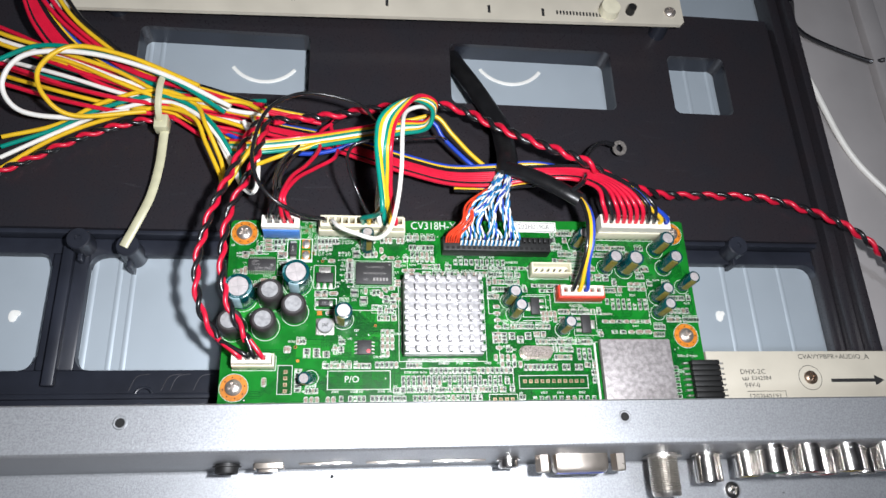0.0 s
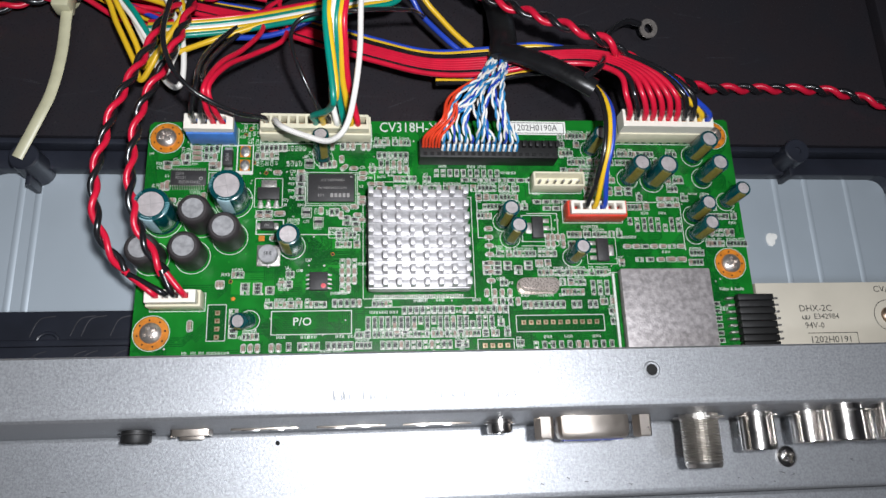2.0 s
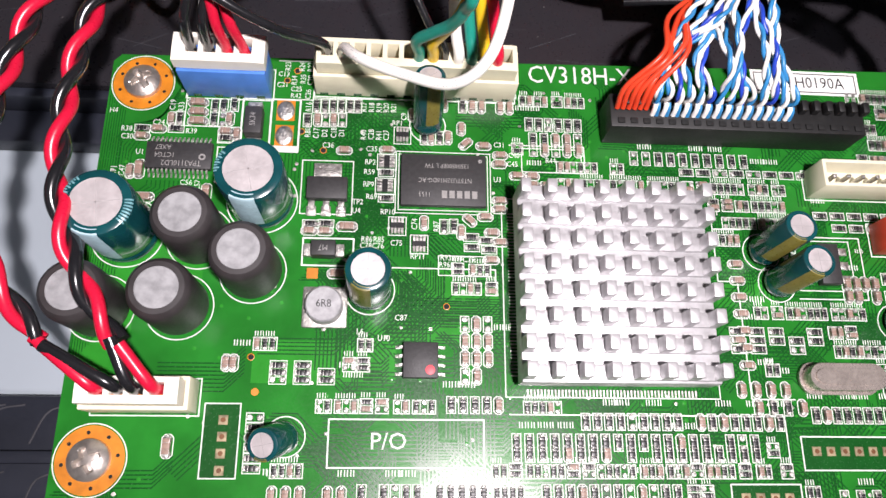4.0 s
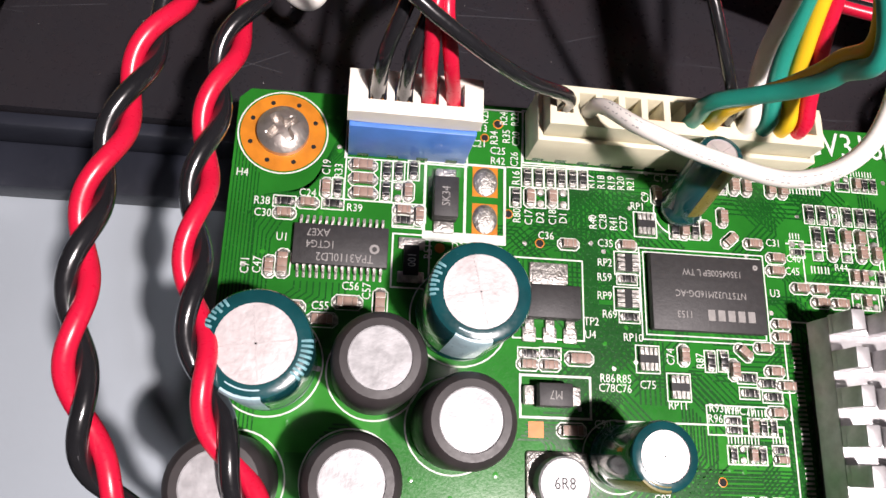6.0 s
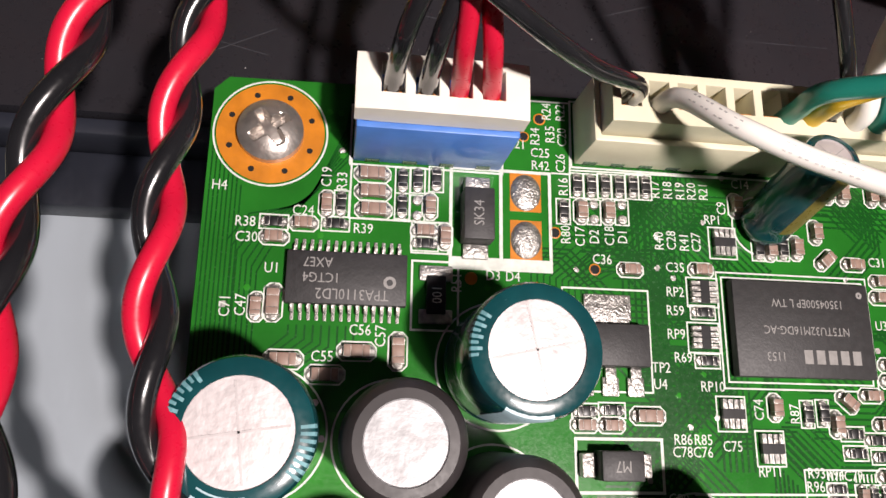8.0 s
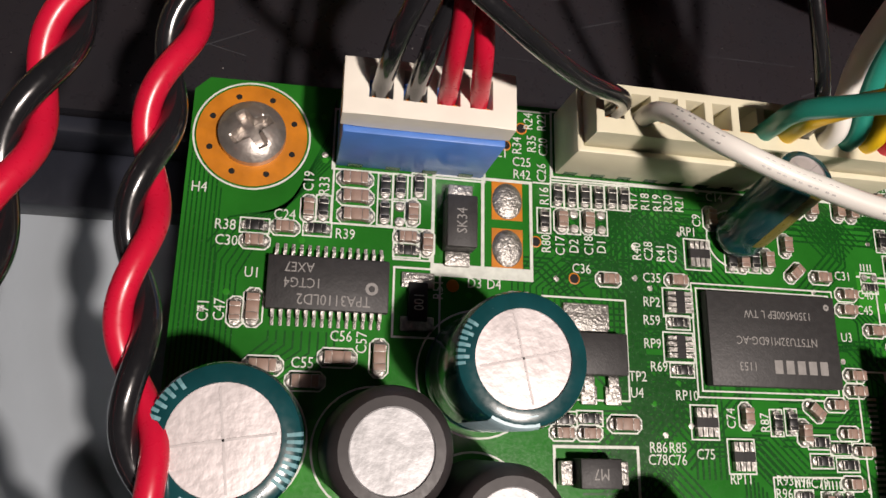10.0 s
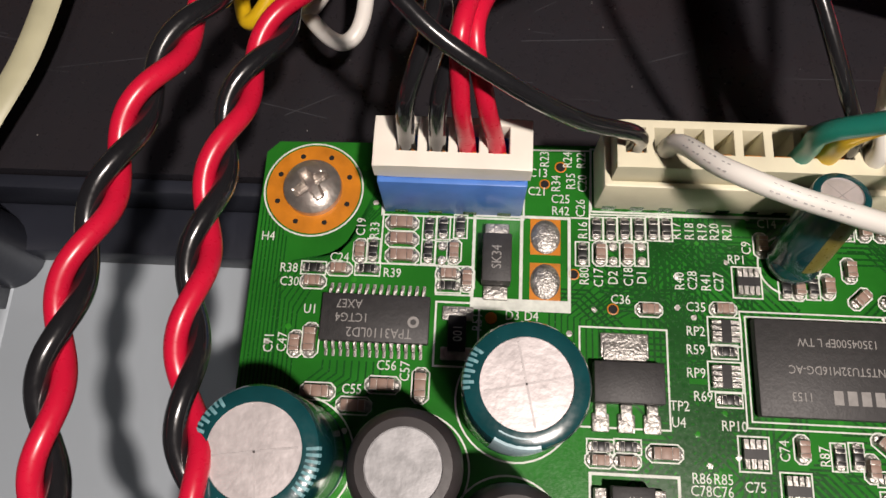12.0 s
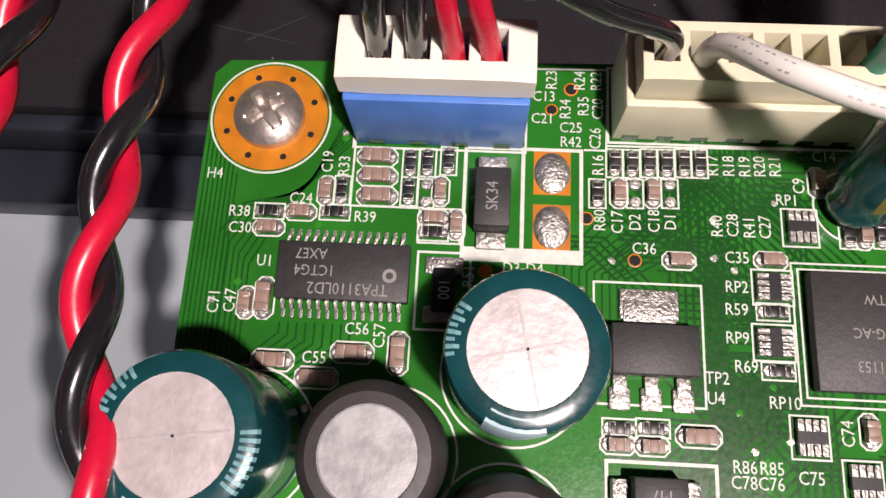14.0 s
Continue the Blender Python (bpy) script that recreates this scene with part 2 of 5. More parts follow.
def stroke(bm, pts, w, z, closed=False, slot=0):
    """A flat line of width w along pts, in the board's plane."""
    pts = [Vector((p[0], p[1], 0)) for p in pts]
    n = len(pts)
    lo, hi = [], []
    for i, p in enumerate(pts):
        a = pts[i - 1] if (i or closed) else p
        b = pts[(i + 1) % n] if (i < n - 1 or closed) else p
        d1, d2 = (p - a), (b - p)
        d1 = d1.normalized() if d1.length > 1e-6 else d2.normalized()
        d2 = d2.normalized() if d2.length > 1e-6 else d1
        t = (d1 + d2)
        t = t.normalized() if t.length > 1e-3 else d1
        nrm = Vector((-t.y, t.x, 0)) / max(0.4, t.dot(d1))
        lo.append(bm.verts.new((p.x - nrm.x * w / 2, p.y - nrm.y * w / 2, z)))
        hi.append(bm.verts.new((p.x + nrm.x * w / 2, p.y + nrm.y * w / 2, z)))
    for i in range(n if closed else n - 1):
        j = (i + 1) % n
        f = bm.faces.new((lo[i], lo[j], hi[j], hi[i]))
        f.material_index = slot


def ring_pts(x, y, r, a0=0, a1=360, n=40):
    return [(x + r * math.cos(radians(a0 + (a1 - a0) * k / n)), y + r * math.sin(radians(a0 + (a1 - a0) * k / n))) for k in range(n + (a1 - a0 != 360))]


def rect(x0, x1, y0, y1):
    return [(x0, y0), (x1, y0), (x1, y1), (x0, y1)]



# ---- setting ----
def slab(name, x0, x1, y0, y1, z0, z1, material, label, category):
    bm = bmesh.new()
    box(bm, x0, x1, y0, y1, z0, z1)
    return solo(name, bm, material, label, category, kind="structure")


slab("workbench", -1600, 1600, -1600, 1600, -60, -12, BENCH, "grey workbench top under the opened screen", "workbench")
slab("wall_north", -1600, 1600, 1600, 1650, -60, 1900, WALLPAINT, "plain pale room wall", "wall")
slab("wall_south", -1600, 1600, -1650, -1600, -60, 1900, WALLPAINT, "plain pale room wall", "wall")
slab("wall_east", 1600, 1650, -1650, 1650, -60, 1900, WALLPAINT, "plain pale room wall", "wall")
slab("wall_west", -1650, -1600, -1650, 1650, -60, 1900, WALLPAINT, "plain pale room wall", "wall")
slab("ceiling", -1650, 1650, -1650, 1650, 1900, 1950, WALLPAINT, "plain pale ceiling", "ceiling")

# ---- screen panel with pressed ridges ----
panel = thing("screen_panel", "pale blue-grey metal back of a flat screen with pressed ridges", "screen panel", (60, 0, -12))
bm = bmesh.new()
box(bm, -170, 247, -60, 230, -12, 0, 0.6)
part("back_sheet", bm, PANEL, panel)
for x in (-57, -48, -43, 207, 222, 196):
    for y0, y1 in ((-58, 8), (62, 108)):
        bm = bmesh.new()
        tube(bm, [(x, y0, -0.9), (x, y1, -0.9)], 1.6, 10, 0.8)
        part("ridge", bm, PANEL, panel)
# two white arcs, slightly raised, in the upper openings
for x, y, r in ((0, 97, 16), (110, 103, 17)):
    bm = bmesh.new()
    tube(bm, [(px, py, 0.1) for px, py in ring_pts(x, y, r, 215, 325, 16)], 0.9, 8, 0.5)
    part("ridge", bm, PAPER, panel, "white curved raised mark")
for x, y in ((191.2, -23.6), (-83, -25)):
    bm = bmesh.new()
    lathe(bm, [(2.1, 0.0), (2.0, 0.3), (1.0, 0.45), (0, 0.45)], 9, at(x, y, 0) @ Matrix.Diagonal((0.8, 1.15, 1, 1)))
    lathe(bm, [(1.3, 0.0), (1.1, 0.5), (0, 0.6)], 7, at(x + 1.3, y + 1.0, 0))
    part("sticker", bm, PAPER, panel, "small white paper dot")

# ---- black chassis ----
chassis = thing("chassis_frame", "glossy black plastic chassis plate with openings over the screen", "chassis", (60, 60, 0))


bm = bmesh.new()
gx, gy = (-170, -50, 20, 80.5, 154.5, 182, 210, 236), (6, 67.5, 98.5, 122)
grid = [[bm.verts.new((x, y, 11)) for x in gx] for y in gy]
for r in range(3):
    for c in range(7):
        if r != 1 or c not in (1, 3, 5):
            bm.faces.new((grid[r][c], grid[r][c + 1], grid[r + 1][c + 1], grid[r + 1][c]))
low = bmesh.ops.extrude_face_region(bm, geom=bm.faces[:])
for g in low["geom"]:
    if isinstance(g, bmesh.types.BMVert):
        g.co.z -= 2
part("plate", bm, BLACK, chassis)
for x0, x1 in ((-50, 20), (80.5, 154.5), (182, 210)):
    bm = bmesh.new()
    box(bm, x0 - 1.5, x0, 66, 100, 0.05, 8.95)
    box(bm, x1, x1 + 1.5, 66, 100, 0.05, 8.95)
    box(bm, x0, x1, 66, 67.5, 0.05, 8.95)
    box(bm, x0, x1, 98.5, 100, 0.05, 8.95)
    part("opening_wall", bm, BLACKLOW, chassis)
bm = bmesh.new()
box(bm, -170, 236, 4.2, 6, 0.05, 9.5, 0.4)
box(bm, -170, 236, -2, 4.2, 0.05, 4.5, 0.5)
part("ledge", bm, BLACKLOW, chassis)
bm = bmesh.new()
box(bm, -170, 250, -66, -46, 0.05, 4.6, 0.6)
box(bm, -170, 250, -56.5, -54.5, 4.55, 6.2, 0.5)
part("rail", bm, BLACKLOW, chassis)
for k, x in enumerate((-38.5, -27.5, -24.5, -16.5, -9.0)):
    bm = bmesh.new()
    tube(bm, spline([(x + 6.5, -47.5, 4.62), (x + 2.2, -48.6, 4.62), (x, -53.4, 4.62)], 8), 0.16, 6, 0.5)
    tube(bm, spline([(x + 5.0, -57.6, 4.62), (x + 1.8, -59.0, 4.62), (x + 0.4, -63.0, 4.62)], 8), 0.16, 6, 0.5)
    part("flow_mark", bm, SCUFF, chassis, "faint curved moulding mark")
bm = bmesh.new()
tube(bm, [(px, py, 5.6) for px, py in ring_pts(-33.0, -55.5, 3.0, 0, 180, 14)], 0.5, 8)
part("clip_lip", bm, BLACKLOW, chassis, "small half-round clip edge")
for x0, x1 in ((-71, -58), (-164, -160)):
    bm = bmesh.new()
    box(bm, x0, x1, -46.2, -1.8, 0.05, 4.55, 1.0)
    box(bm, x0 + 4, x1 - 5, -52, 0, 4.5, 7.5, 0.5)
    part("crossbar", bm, BLACKLOW, chassis)
bm = bmesh.new()
box(bm, 236, 241, -66, 122, 0.05, 6, 0.8)
box(bm, 241, 246, -100, 230, 0.05, 10, 0.8)
box(bm, 246, 250, -100, 230, -11.9, 15, 0.8)
part("side_rim", bm, BLACK, chassis)
for x, y in ((-60.5, 1.0), (-43, -1.5), (198, 3.2)):
    bm = bmesh.new()
    lathe(bm, [(4.4, 0.1), (4.2, 12.6), (3.8, 13), (1.2, 13), (1.1, 12.4), (0, 12.4)], 20, at(x, y, 0))
    box(bm, x - 0.8, x + 0.8, y - 7, y - 3.9, 0.1, 8, 0.2)
    part("post", bm, BLACKLOW, chassis)
for x, y in ((0, 0), (0, -56.3), (163.2, -38), (163.5, 3.5), (209.7, -54)):
    bm = bmesh.new()
    lathe(bm, [(4.5, 0.1), (3.6, 21.3), (0, 21.3)], 16, at(x, y, 0))
    part("standoff", bm, BLACKLOW, chassis)

def fillet(x, y, sx, sy, r, z0, z1):
    """A rounded inner corner at (x, y) that fills towards (sx, sy)."""
    bm = bmesh.new()
    ring = [(x, y)] + [(x + sx * (r - r * math.sin(radians(a))), y + sy * (r - r * math.cos(radians(a)))) for a in range(0, 91, 15)]
    lo = [bm.verts.new((a, b, z0)) for a, b in ring]
    hi = [bm.verts.new((a, b, z1)) for a, b in ring]
    bm.faces.new(hi)
    bm.faces.new(lo)
    for k in range(len(ring)):
        j = (k + 1) % len(ring)
        bm.faces.new((lo[k], lo[j], hi[j], hi[k]))
    part("corner_web", bm, BLACKLOW if z1 < 6 else BLACK, chassis)


for x, y, sx, sy in ((-58, -2, 1, -1), (-58, -46, 1, 1), (-71, -2, -1, -1), (-71, -46, -1, 1), (236, -2, -1, -1)):
    fillet(x, y, sx, sy, 5, 0.06, 4.5)
for x0, x1 in ((-50, 20), (80.5, 154.5), (182, 210)):
    for x, sx in ((x0, 1), (x1, -1)):
        for y, sy in ((67.5, 1), (98.5, -1)):
            fillet(x, y, sx, sy, 3, 0.1, 10.97)

# grey outer frame of the screen, beside the chassis
outer = thing("outer_frame", "dull grey metal edge frame beside the black chassis", "frame", (300, 60, -12))
for name, x0, x1, z1, b in (("inner_step", 250.4, 262, -2, 0.8), ("flat_strip", 262, 301, -5, 0.8), ("raised_rib", 301, 312, -1, 1.5), ("outer_strip", 312, 420, -6, 0.8)):
    bm = bmesh.new()
    box(bm, x0, x1, -200, 320, -11.9, z1, b)
    part(name, bm, BENCH, outer)
bm = bmesh.new()
tube(bm, spline([(252, 128, -1), (262, 97, -1), (274, 62, -3.6), (288, 40, -3.6), (310, 10, 0.5), (340, -20, -4.4)], 10), 1.4, 10)
solo("loose_cable", bm, WIRE["white"], "thin white loose cable lying on the grey frame", "cable")
bm = bmesh.new()
tube(bm, spline([(249, 132, 16), (264, 127, -0.8), (298, 114, -3.2), (306, 112, 0.2)], 10), 1.2, 10)
solo("loose_cable", bm, WIRE["black"], "thin black loose cable on the grey frame", "cable")

# ---- galvanised connector bracket ----
bracket = thing("connector_bracket", "bent galvanised steel bracket with connector openings along its face", "bracket", (80, -90, 0))


def sheet(bm, profile, x0, x1, t, n=1):
    """A bent sheet: profile rows (y, z) swept along x, t thick."""
    pr = [Vector((0, y, z)) for y, z in profile]
    outer, inner = [], []
    for i, p in enumerate(pr):
        a, b = pr[max(i - 1, 0)], pr[min(i + 1, len(pr) - 1)]
        d = (b - a).normalized()
        nrm = Vector((0, -d.z, d.y))
        outer.append(p)
        inner.append(p + nrm * t)
    loop = outer + inner[::-1]
    for xa in (x0,):
        va = [bm.verts.new((x0, v.y, v.z)) for v in loop]
        vb = [bm.verts.new((x1, v.y, v.z)) for v in loop]
    k = len(loop)
    for i in range(k):
        bm.faces.new((va[i], va[(i + 1) % k], vb[(i + 1) % k], vb[i]))
    for i in range(len(outer) - 1):
        bm.faces.new((va[i], va[i + 1], va[k - 2 - i], va[k - 1 - i]))
        bm.faces.new((vb[i], vb[i + 1], vb[k - 2 - i], vb[k - 1 - i]))


bm = bmesh.new()
sheet(bm, [(-66.8, 48), (-66.8, 53.3), (-67.3, 54), (-67.6, 54), (-78.9, 54), (-79.2, 54), (-80.2, 53.7), (-80.8, 52.8), (-80.84, 52.4), (-82.2, 19.8), (-82.22, 19.4), (-82.5, 18.5), (-83.2, 18.15), (-83.5, 18.14), (-99.9, 18.01), (-100.2, 18), (-101.3, 17.6), (-102, 16.4), (-102, 6)], -170, 330, 0.9)
part("sheet", bm, GALV, bracket)
bm = bmesh.new()
sheet(bm, [(-102.6, 4), (-102.6, 8.4), (-103.4, 9), (-112, 9), (-113.4, 8.4), (-114, 7)], -170, 330, 0.8)
part("lower_lip", bm, GALV, bracket)
bm = bmesh.new()
box(bm, -170, 330, -260, -114.3, -11.9, 3)
solo("back_cover_edge", bm, BENCH, "grey edge of the screen housing below the bracket", "housing")
for x, y in ((-26, -72), (122.9, -72.3)):
    bm = bmesh.new()
    lathe(bm, [(2.05, 54.02), (1.75, 54.22), (1.4, 54.2), (1.3, 54.08), (0, 54.06)], 24, at(x, y, 0))
    h = part("hole_rim", bm, [GALV], bracket)
    bm = bmesh.new()
    lathe(bm, [(1.32, 54.14), (0, 54.14)], 20, at(x, y, 0))
    part("screw_hole", bm, HOLE, h, "dark threaded screw hole")


bm = bmesh.new()
lathe(bm, [(0.62, 18.2), (0, 18.21)], 12, at(33.1, -85.1, 0))
part("punched_hole", bm, HOLE, bracket, "tiny dark punched hole")

bm = bmesh.new()
rs = random.Random(5)
for k in range(95):
    x = 49 + 42 * rs.random() ** 1.5
    y = -77.9 + rs.uniform(0, 0.5)
    stroke(bm, [(x, y), (x + rs.uniform(-0.25, 0.25), y + rs.uniform(0.5, 3.2) * (1.1 - (x - 49) / 60))], rs.uniform(0.08, 0.3), 54.012 + 0.0002 * k, slot=1)
for k in range(70):
    x, y = rs.uniform(95, 190), rs.uniform(-77.5, -69)
    stroke(bm, [(x, y), (x + rs.uniform(-0.2, 0.2), y + rs.uniform(0.4, 1.8))], rs.uniform(0.05, 0.16), 54.032 + 0.0002 * k, slot=2)
for k in range(60):
    x, y = rs.uniform(-40, 200), rs.uniform(-100, -87)
    stroke(bm, [(x, y), (x + rs.uniform(-1.5, 1.5), y + rs.uniform(-0.5, 0.5))], rs.uniform(0.05, 0.15), 18.06)
tagged(part("scuff", bm, [CHROME, SCUFFGREY, SCUFFPALE], bracket, "fine bright and dull scratches", smooth=False), kind="stuff")


def screw(x, y, z, r=2.7, h=1.6, turn=20, metal=STEEL):
    """A domed head with a pressed cross recess."""
    bm = bmesh.new()
    seg, rings = 72, []
    steps = [1.0, 0.995, 0.97, 0.92, 0.84, 0.76, 0.68] + [0.62 - 0.03 * k for k in range(20)]
    c, d = math.cos(radians(turn)), math.sin(radians(turn))
    for s in steps:
        row = []
        for k in range(seg):
            a = 2 * math.pi * k / seg
            px, py = s * math.cos(a), s * math.sin(a)
            zz = h * (0.42 + 0.58 * (1 - s ** 2.4)) if s < 0.999 else 0.0
            u, v = abs(c * px + d * py), abs(-d * px + c * py)
            long, wide = max(u, v), min(u, v)
            cut = min(1.0, max(0.0, (0.23 - 0.12 * long - wide) / 0.06)) * min(1.0, max(0.0, (0.66 - long) / 0.14))
            cut = max(cut, min(1.0, max(0.0, (0.27 - s) / 0.06)))
            row.append(bm.verts.new((x + r * px, y + r * py, z + zz - h * 0.6 * cut)))
        rings.append(row)
    for a, b in zip(rings, rings[1:]):
        for k in range(seg):
            bm.faces.new((a[k], a[(k + 1) % seg], b[(k + 1) % seg], b[k]))
    bm.faces.new(rings[-1])
    return solo("screw", bm, metal, "domed cross-head steel screw holding the part below it", "screw", "screws")


screw(173.5, -93.1, 18.02, 2.9, 2.2, 20, CHROME)

# connectors through the bracket's face (their axis points to -y)
def jack(name, x, z, y1, r, material, inner=None, thread=False, label="", y0=-70.0, seg=28):
    m = at(x, y0, z, 90)
    bm = bmesh.new()
    length = y0 - y1
    prof = [(r, 0)]
    if thread:
        prof += [(r, length - 12.9), (r * 1.3, length - 12.8), (r * 1.3, length - 12.4), (r, length - 12.3)]
        z0 = length - 12.1
        while z0 < length - 1.3:
            prof += [(r, z0), (r * 0.91, z0 + 0.36)]
            z0 += 0.68
        prof += [(r * 0.95, length - 1.0), (r * 0.86, length), (r * 0.5, length), (r * 0.5, length - 3), (0, length - 3)]
    else:
        prof += [(r, 12.2), (r * 1.25, 12.25), (r * 1.25, 12.6), (r, 12.7), (r, length - 0.3), (r * 0.95, length), (r * 0.78, length), (r * 0.78, length - 1.2), (0, length - 1.2)]
    lathe(bm, prof, seg, m)
    ob = part(name, bm, material, bracket, label, smooth=not thread)
    if inner:
        bm = bmesh.new()
        lathe(bm, [(r * 0.78, length - 1.2), (r * 0.77, length - 0.15), (r * 0.4, length - 0.1), (r * 0.38, length - 1), (0, length - 1)], seg, m)
        part("insulator", bm, inner, ob)
    return ob


COAX = mat("bright_nickel_thread", (0.64, 0.61, 0.57), 0.36, 1.0, vary=0.12, scale=300, fine=900)
YEL = mat("yellow_insulator", (0.75, 0.55, 0.02), 0.4)
GRN = mat("green_insulator", (0.03, 0.35, 0.08), 0.4)
RED = mat("red_insulator", (0.6, 0.03, 0.03), 0.4)
jack("audio_jack", 0.9, 31, -84.6, 3.5, PLASTIC_BLACK, label="black plastic audio socket")
jack("audio_jack", 89.9, 33, -84.9, 3.2, CHROME, PLASTIC_BLACK, label="small metal audio socket")
jack("coaxial_socket", 143, 32, -95.1, 5.0, COAX, thread=True, label="threaded nickel aerial socket")
for x, z, col in ((158.2, 33, PLASTIC_BLACK), (172.6, 33, YEL), (173.8, 46.5, GRN), (187, 33, PAPER), (186.5, 46.5, RED), (201, 33, RED), (200.5, 46.5, YEL), (215, 33, PAPER), (214.5, 46.5, RED)):
    jack("phono_socket", x, z, -91.2 if x < 160 else -89.7, 4.4, CHROME, col, label="nickel phono socket with a coloured ring")
bm = bmesh.new()
box(bm, 104.0, 122.2, -87.2, -75, 31.5, 38.6, 1.8)
vga = part("video_socket", bm, NICKEL, bracket, "metal shell of a fifteen-pin video socket")
bm = bmesh.new()
box(bm, 105.4, 120.8, -87.35, -87.0, 32.3, 35.6, 0.1)
part("insert", bm, WIRE["blue"], vga, "blue plastic insert")
for x in (100.7, 126.2):
    bm = bmesh.new()
    lathe(bm, [(2.5, 0), (2.5, 11.3), (2.2, 11.8), (1.5, 11.8), (1.4, 9), (0, 9)], 6, at(x, -75, 35.3, 90))
    part("hex_nut", bm, NICKEL, bracket, "hexagonal nickel standoff nut")
bm = bmesh.new()
for x0, x1, y0, z0, z1 in ((9.0, 18.2, -83.3, 31.6, 32.2), (10.2, 16.2, -84.0, 27.2, 27.7), (9.0, 9.5, -83.5, 27.2, 32.2), (17.7, 18.2, -83.3, 27.2, 32.2)):
    box(bm, x0, x1, y0, -79, z0, z1, 0.15)
usb = part("usb_socket", bm, NICKEL, bracket, "small bent metal socket shell")
# Black block put in for the shade inside the open shell.
bm = bmesh.new()
box(bm, 9.6, 17.6, -82.9, -79, 27.8, 31.5, 0.1)
part("insert", bm, PLASTIC_BLACK, usb, "dark block for the shaded hollow of the socket")
for x0, x1 in ((22.9, 39.4), (44, 61.2), (65.5, 83)):
    bm = bmesh.new()
    box(bm, x0, x1, -82.2, -81.5, 27.6, 30.4, 0.15)
    port = part("video_port", bm, NICKEL, bracket, "flat metal digital video port")
    for xa, xb in ((x0 + 2.6, (x0 + x1) / 2 - 1.2), ((x0 + x1) / 2 + 1.0, x1 - 3.4)):
        bm = bmesh.new()
        box(bm, xa, xb, -82.4, -82.15, 28.6, 30.2, 0.2)
        part("shell_tab", bm, CHROME, port)

# ---- main circuit board ----
board = thing("circuit_board", "green circuit board crowded with chips, capacitors and white print", "circuit board", (80, -30, 21.4))
bm = bmesh.new()
top = [bm.verts.new((x, y, ZB)) for x, y in ((-4.95, -69), (169, -69), (169, 8.0), (168, 8.6), (-3.8, 4.9), (-4.95, 3.7))]
f = bm.faces.new(top)
low = bmesh.ops.extrude_face_region(bm, geom=[f])
for v in (g for g in low["geom"] if isinstance(g, bmesh.types.BMVert)):
    v.co.z -= 1.6
part("substrate", bm, GREEN, board, "green lacquered board", smooth=False)

tr = bmesh.new()   # raised copper tracks under the lacquer
dk = bmesh.new()   # bare lanes between copper
sk = bmesh.new()   # white print

# lane bundle down the board's edge and round the corner pad
for k in range(8):
    x = -4.6 + 0.36 * k
    stroke(dk, [(x, 1.5 - 0.9 * k), (x, -44 + 0.5 * k)], 0.13, ZB + 0.006)
for k in range(7):
    d = 0.42 * k
    stroke(dk, [(-2.8 + d, -40), (-2.8 + d, -9.5 - d), (-1.2 + d, -7.2 - d * 0.6), (3.0 + d * 0.4, -6.2 + d * 0.6), (6.8 - d * 0.2, -1.8 + d), (6.8, 1.5 + d)], 0.14, ZB + 0.007)
for k in range(9):
    d = 0.45 * k
    stroke(dk, [(2.5 + k * 0.65, -16.2), (2.5 + k * 0.65, -17 - d * 0.4), (-1.5 + k * 0.5, -20.5 - d * 0.4), (-3.5 + d, -24)], 0.16, ZB + 0.007)
for k in range(10):
    d = 0.55 * k
    stroke(dk, [(26 + d * 1.6, -3.6), (26 + d * 1.6, -7 - d * 0.3), (22.5 + d, -11 - d * 0.2), (22.5 + d, -14 - d), (21 + d, -16 - d)], 0.15, ZB + 0.007)
for k in range(9):
    d = 0.5 * k
    stroke(dk, [(34.2 + d * 0.4, -8.6 - 0.1 * d), (33.2 + d * 0.35, -10.5 - d * 0.3), (33.2 + d * 0.35, -24 - d), (30 + d, -28 - d)], 0.15, ZB + 0.007)
for k in range(10):
    d = 0.62 * k
    stroke(dk, [(36 + d * 2.2, -28.8), (36 + d * 2.2, -30 - d * 0.5), (38 + d, -33.5 - d * 0.6), (56, -33.5 - d * 0.6)], 0.18, ZB + 0.007)
rng = random.Random(7)
for k in range(560):
    x, y = rng.uniform(-3, 165) if k < 120 else rng.uniform(30, 166), rng.uniform(-66, 4)
    n = rng.randint(3, 8)
    a = rng.choice((0, 90, 45, 135))
    ll = rng.uniform(3, 12)
    for j in range(n):
        u, v = math.cos(radians(a)), math.sin(radians(a))
        px, py = x - v * 0.55 * j, y + u * 0.55 * j
        q = [(px, py), (px + u * ll, py + v * ll), (px + u * ll + math.cos(radians(a + 45)) * ll * 0.4, py + v * ll + math.sin(radians(a + 45)) * ll * 0.4)]
        if all(-5 < c[0] < 168 and -68 < c[1] < 4 and (c[0] > 22 or c[1] < -30) for c in q):
            stroke(dk, q, 0.2, ZB + 0.0045 + 0.00004 * k)
# copper pours, brighter than the lanes
for k, (x0, x1, y0, y1) in enumerate(((-4.6, 3, -45, -24), (33, 37, -31, -24), (36, 55, -40, -29), (20, 40, -46, -40), (88, 97, -34, -24), (115, 121, -45, -30), (57, 70, -12, -8), (-1, 12, -33, -23))):
    stroke(tr, [(x0, (y0 + y1) / 2), (x1, (y0 + y1) / 2)], abs(y1 - y0), ZB + 0.002 + 0.0002 * k)
tagged(part("copper_pour", tr, TRACE, board, "brighter green copper areas", smooth=False), kind="stuff")
tagged(part("track_pattern", dk, DARKGREEN, board, "fine dark lanes between copper tracks", smooth=False), kind="stuff")

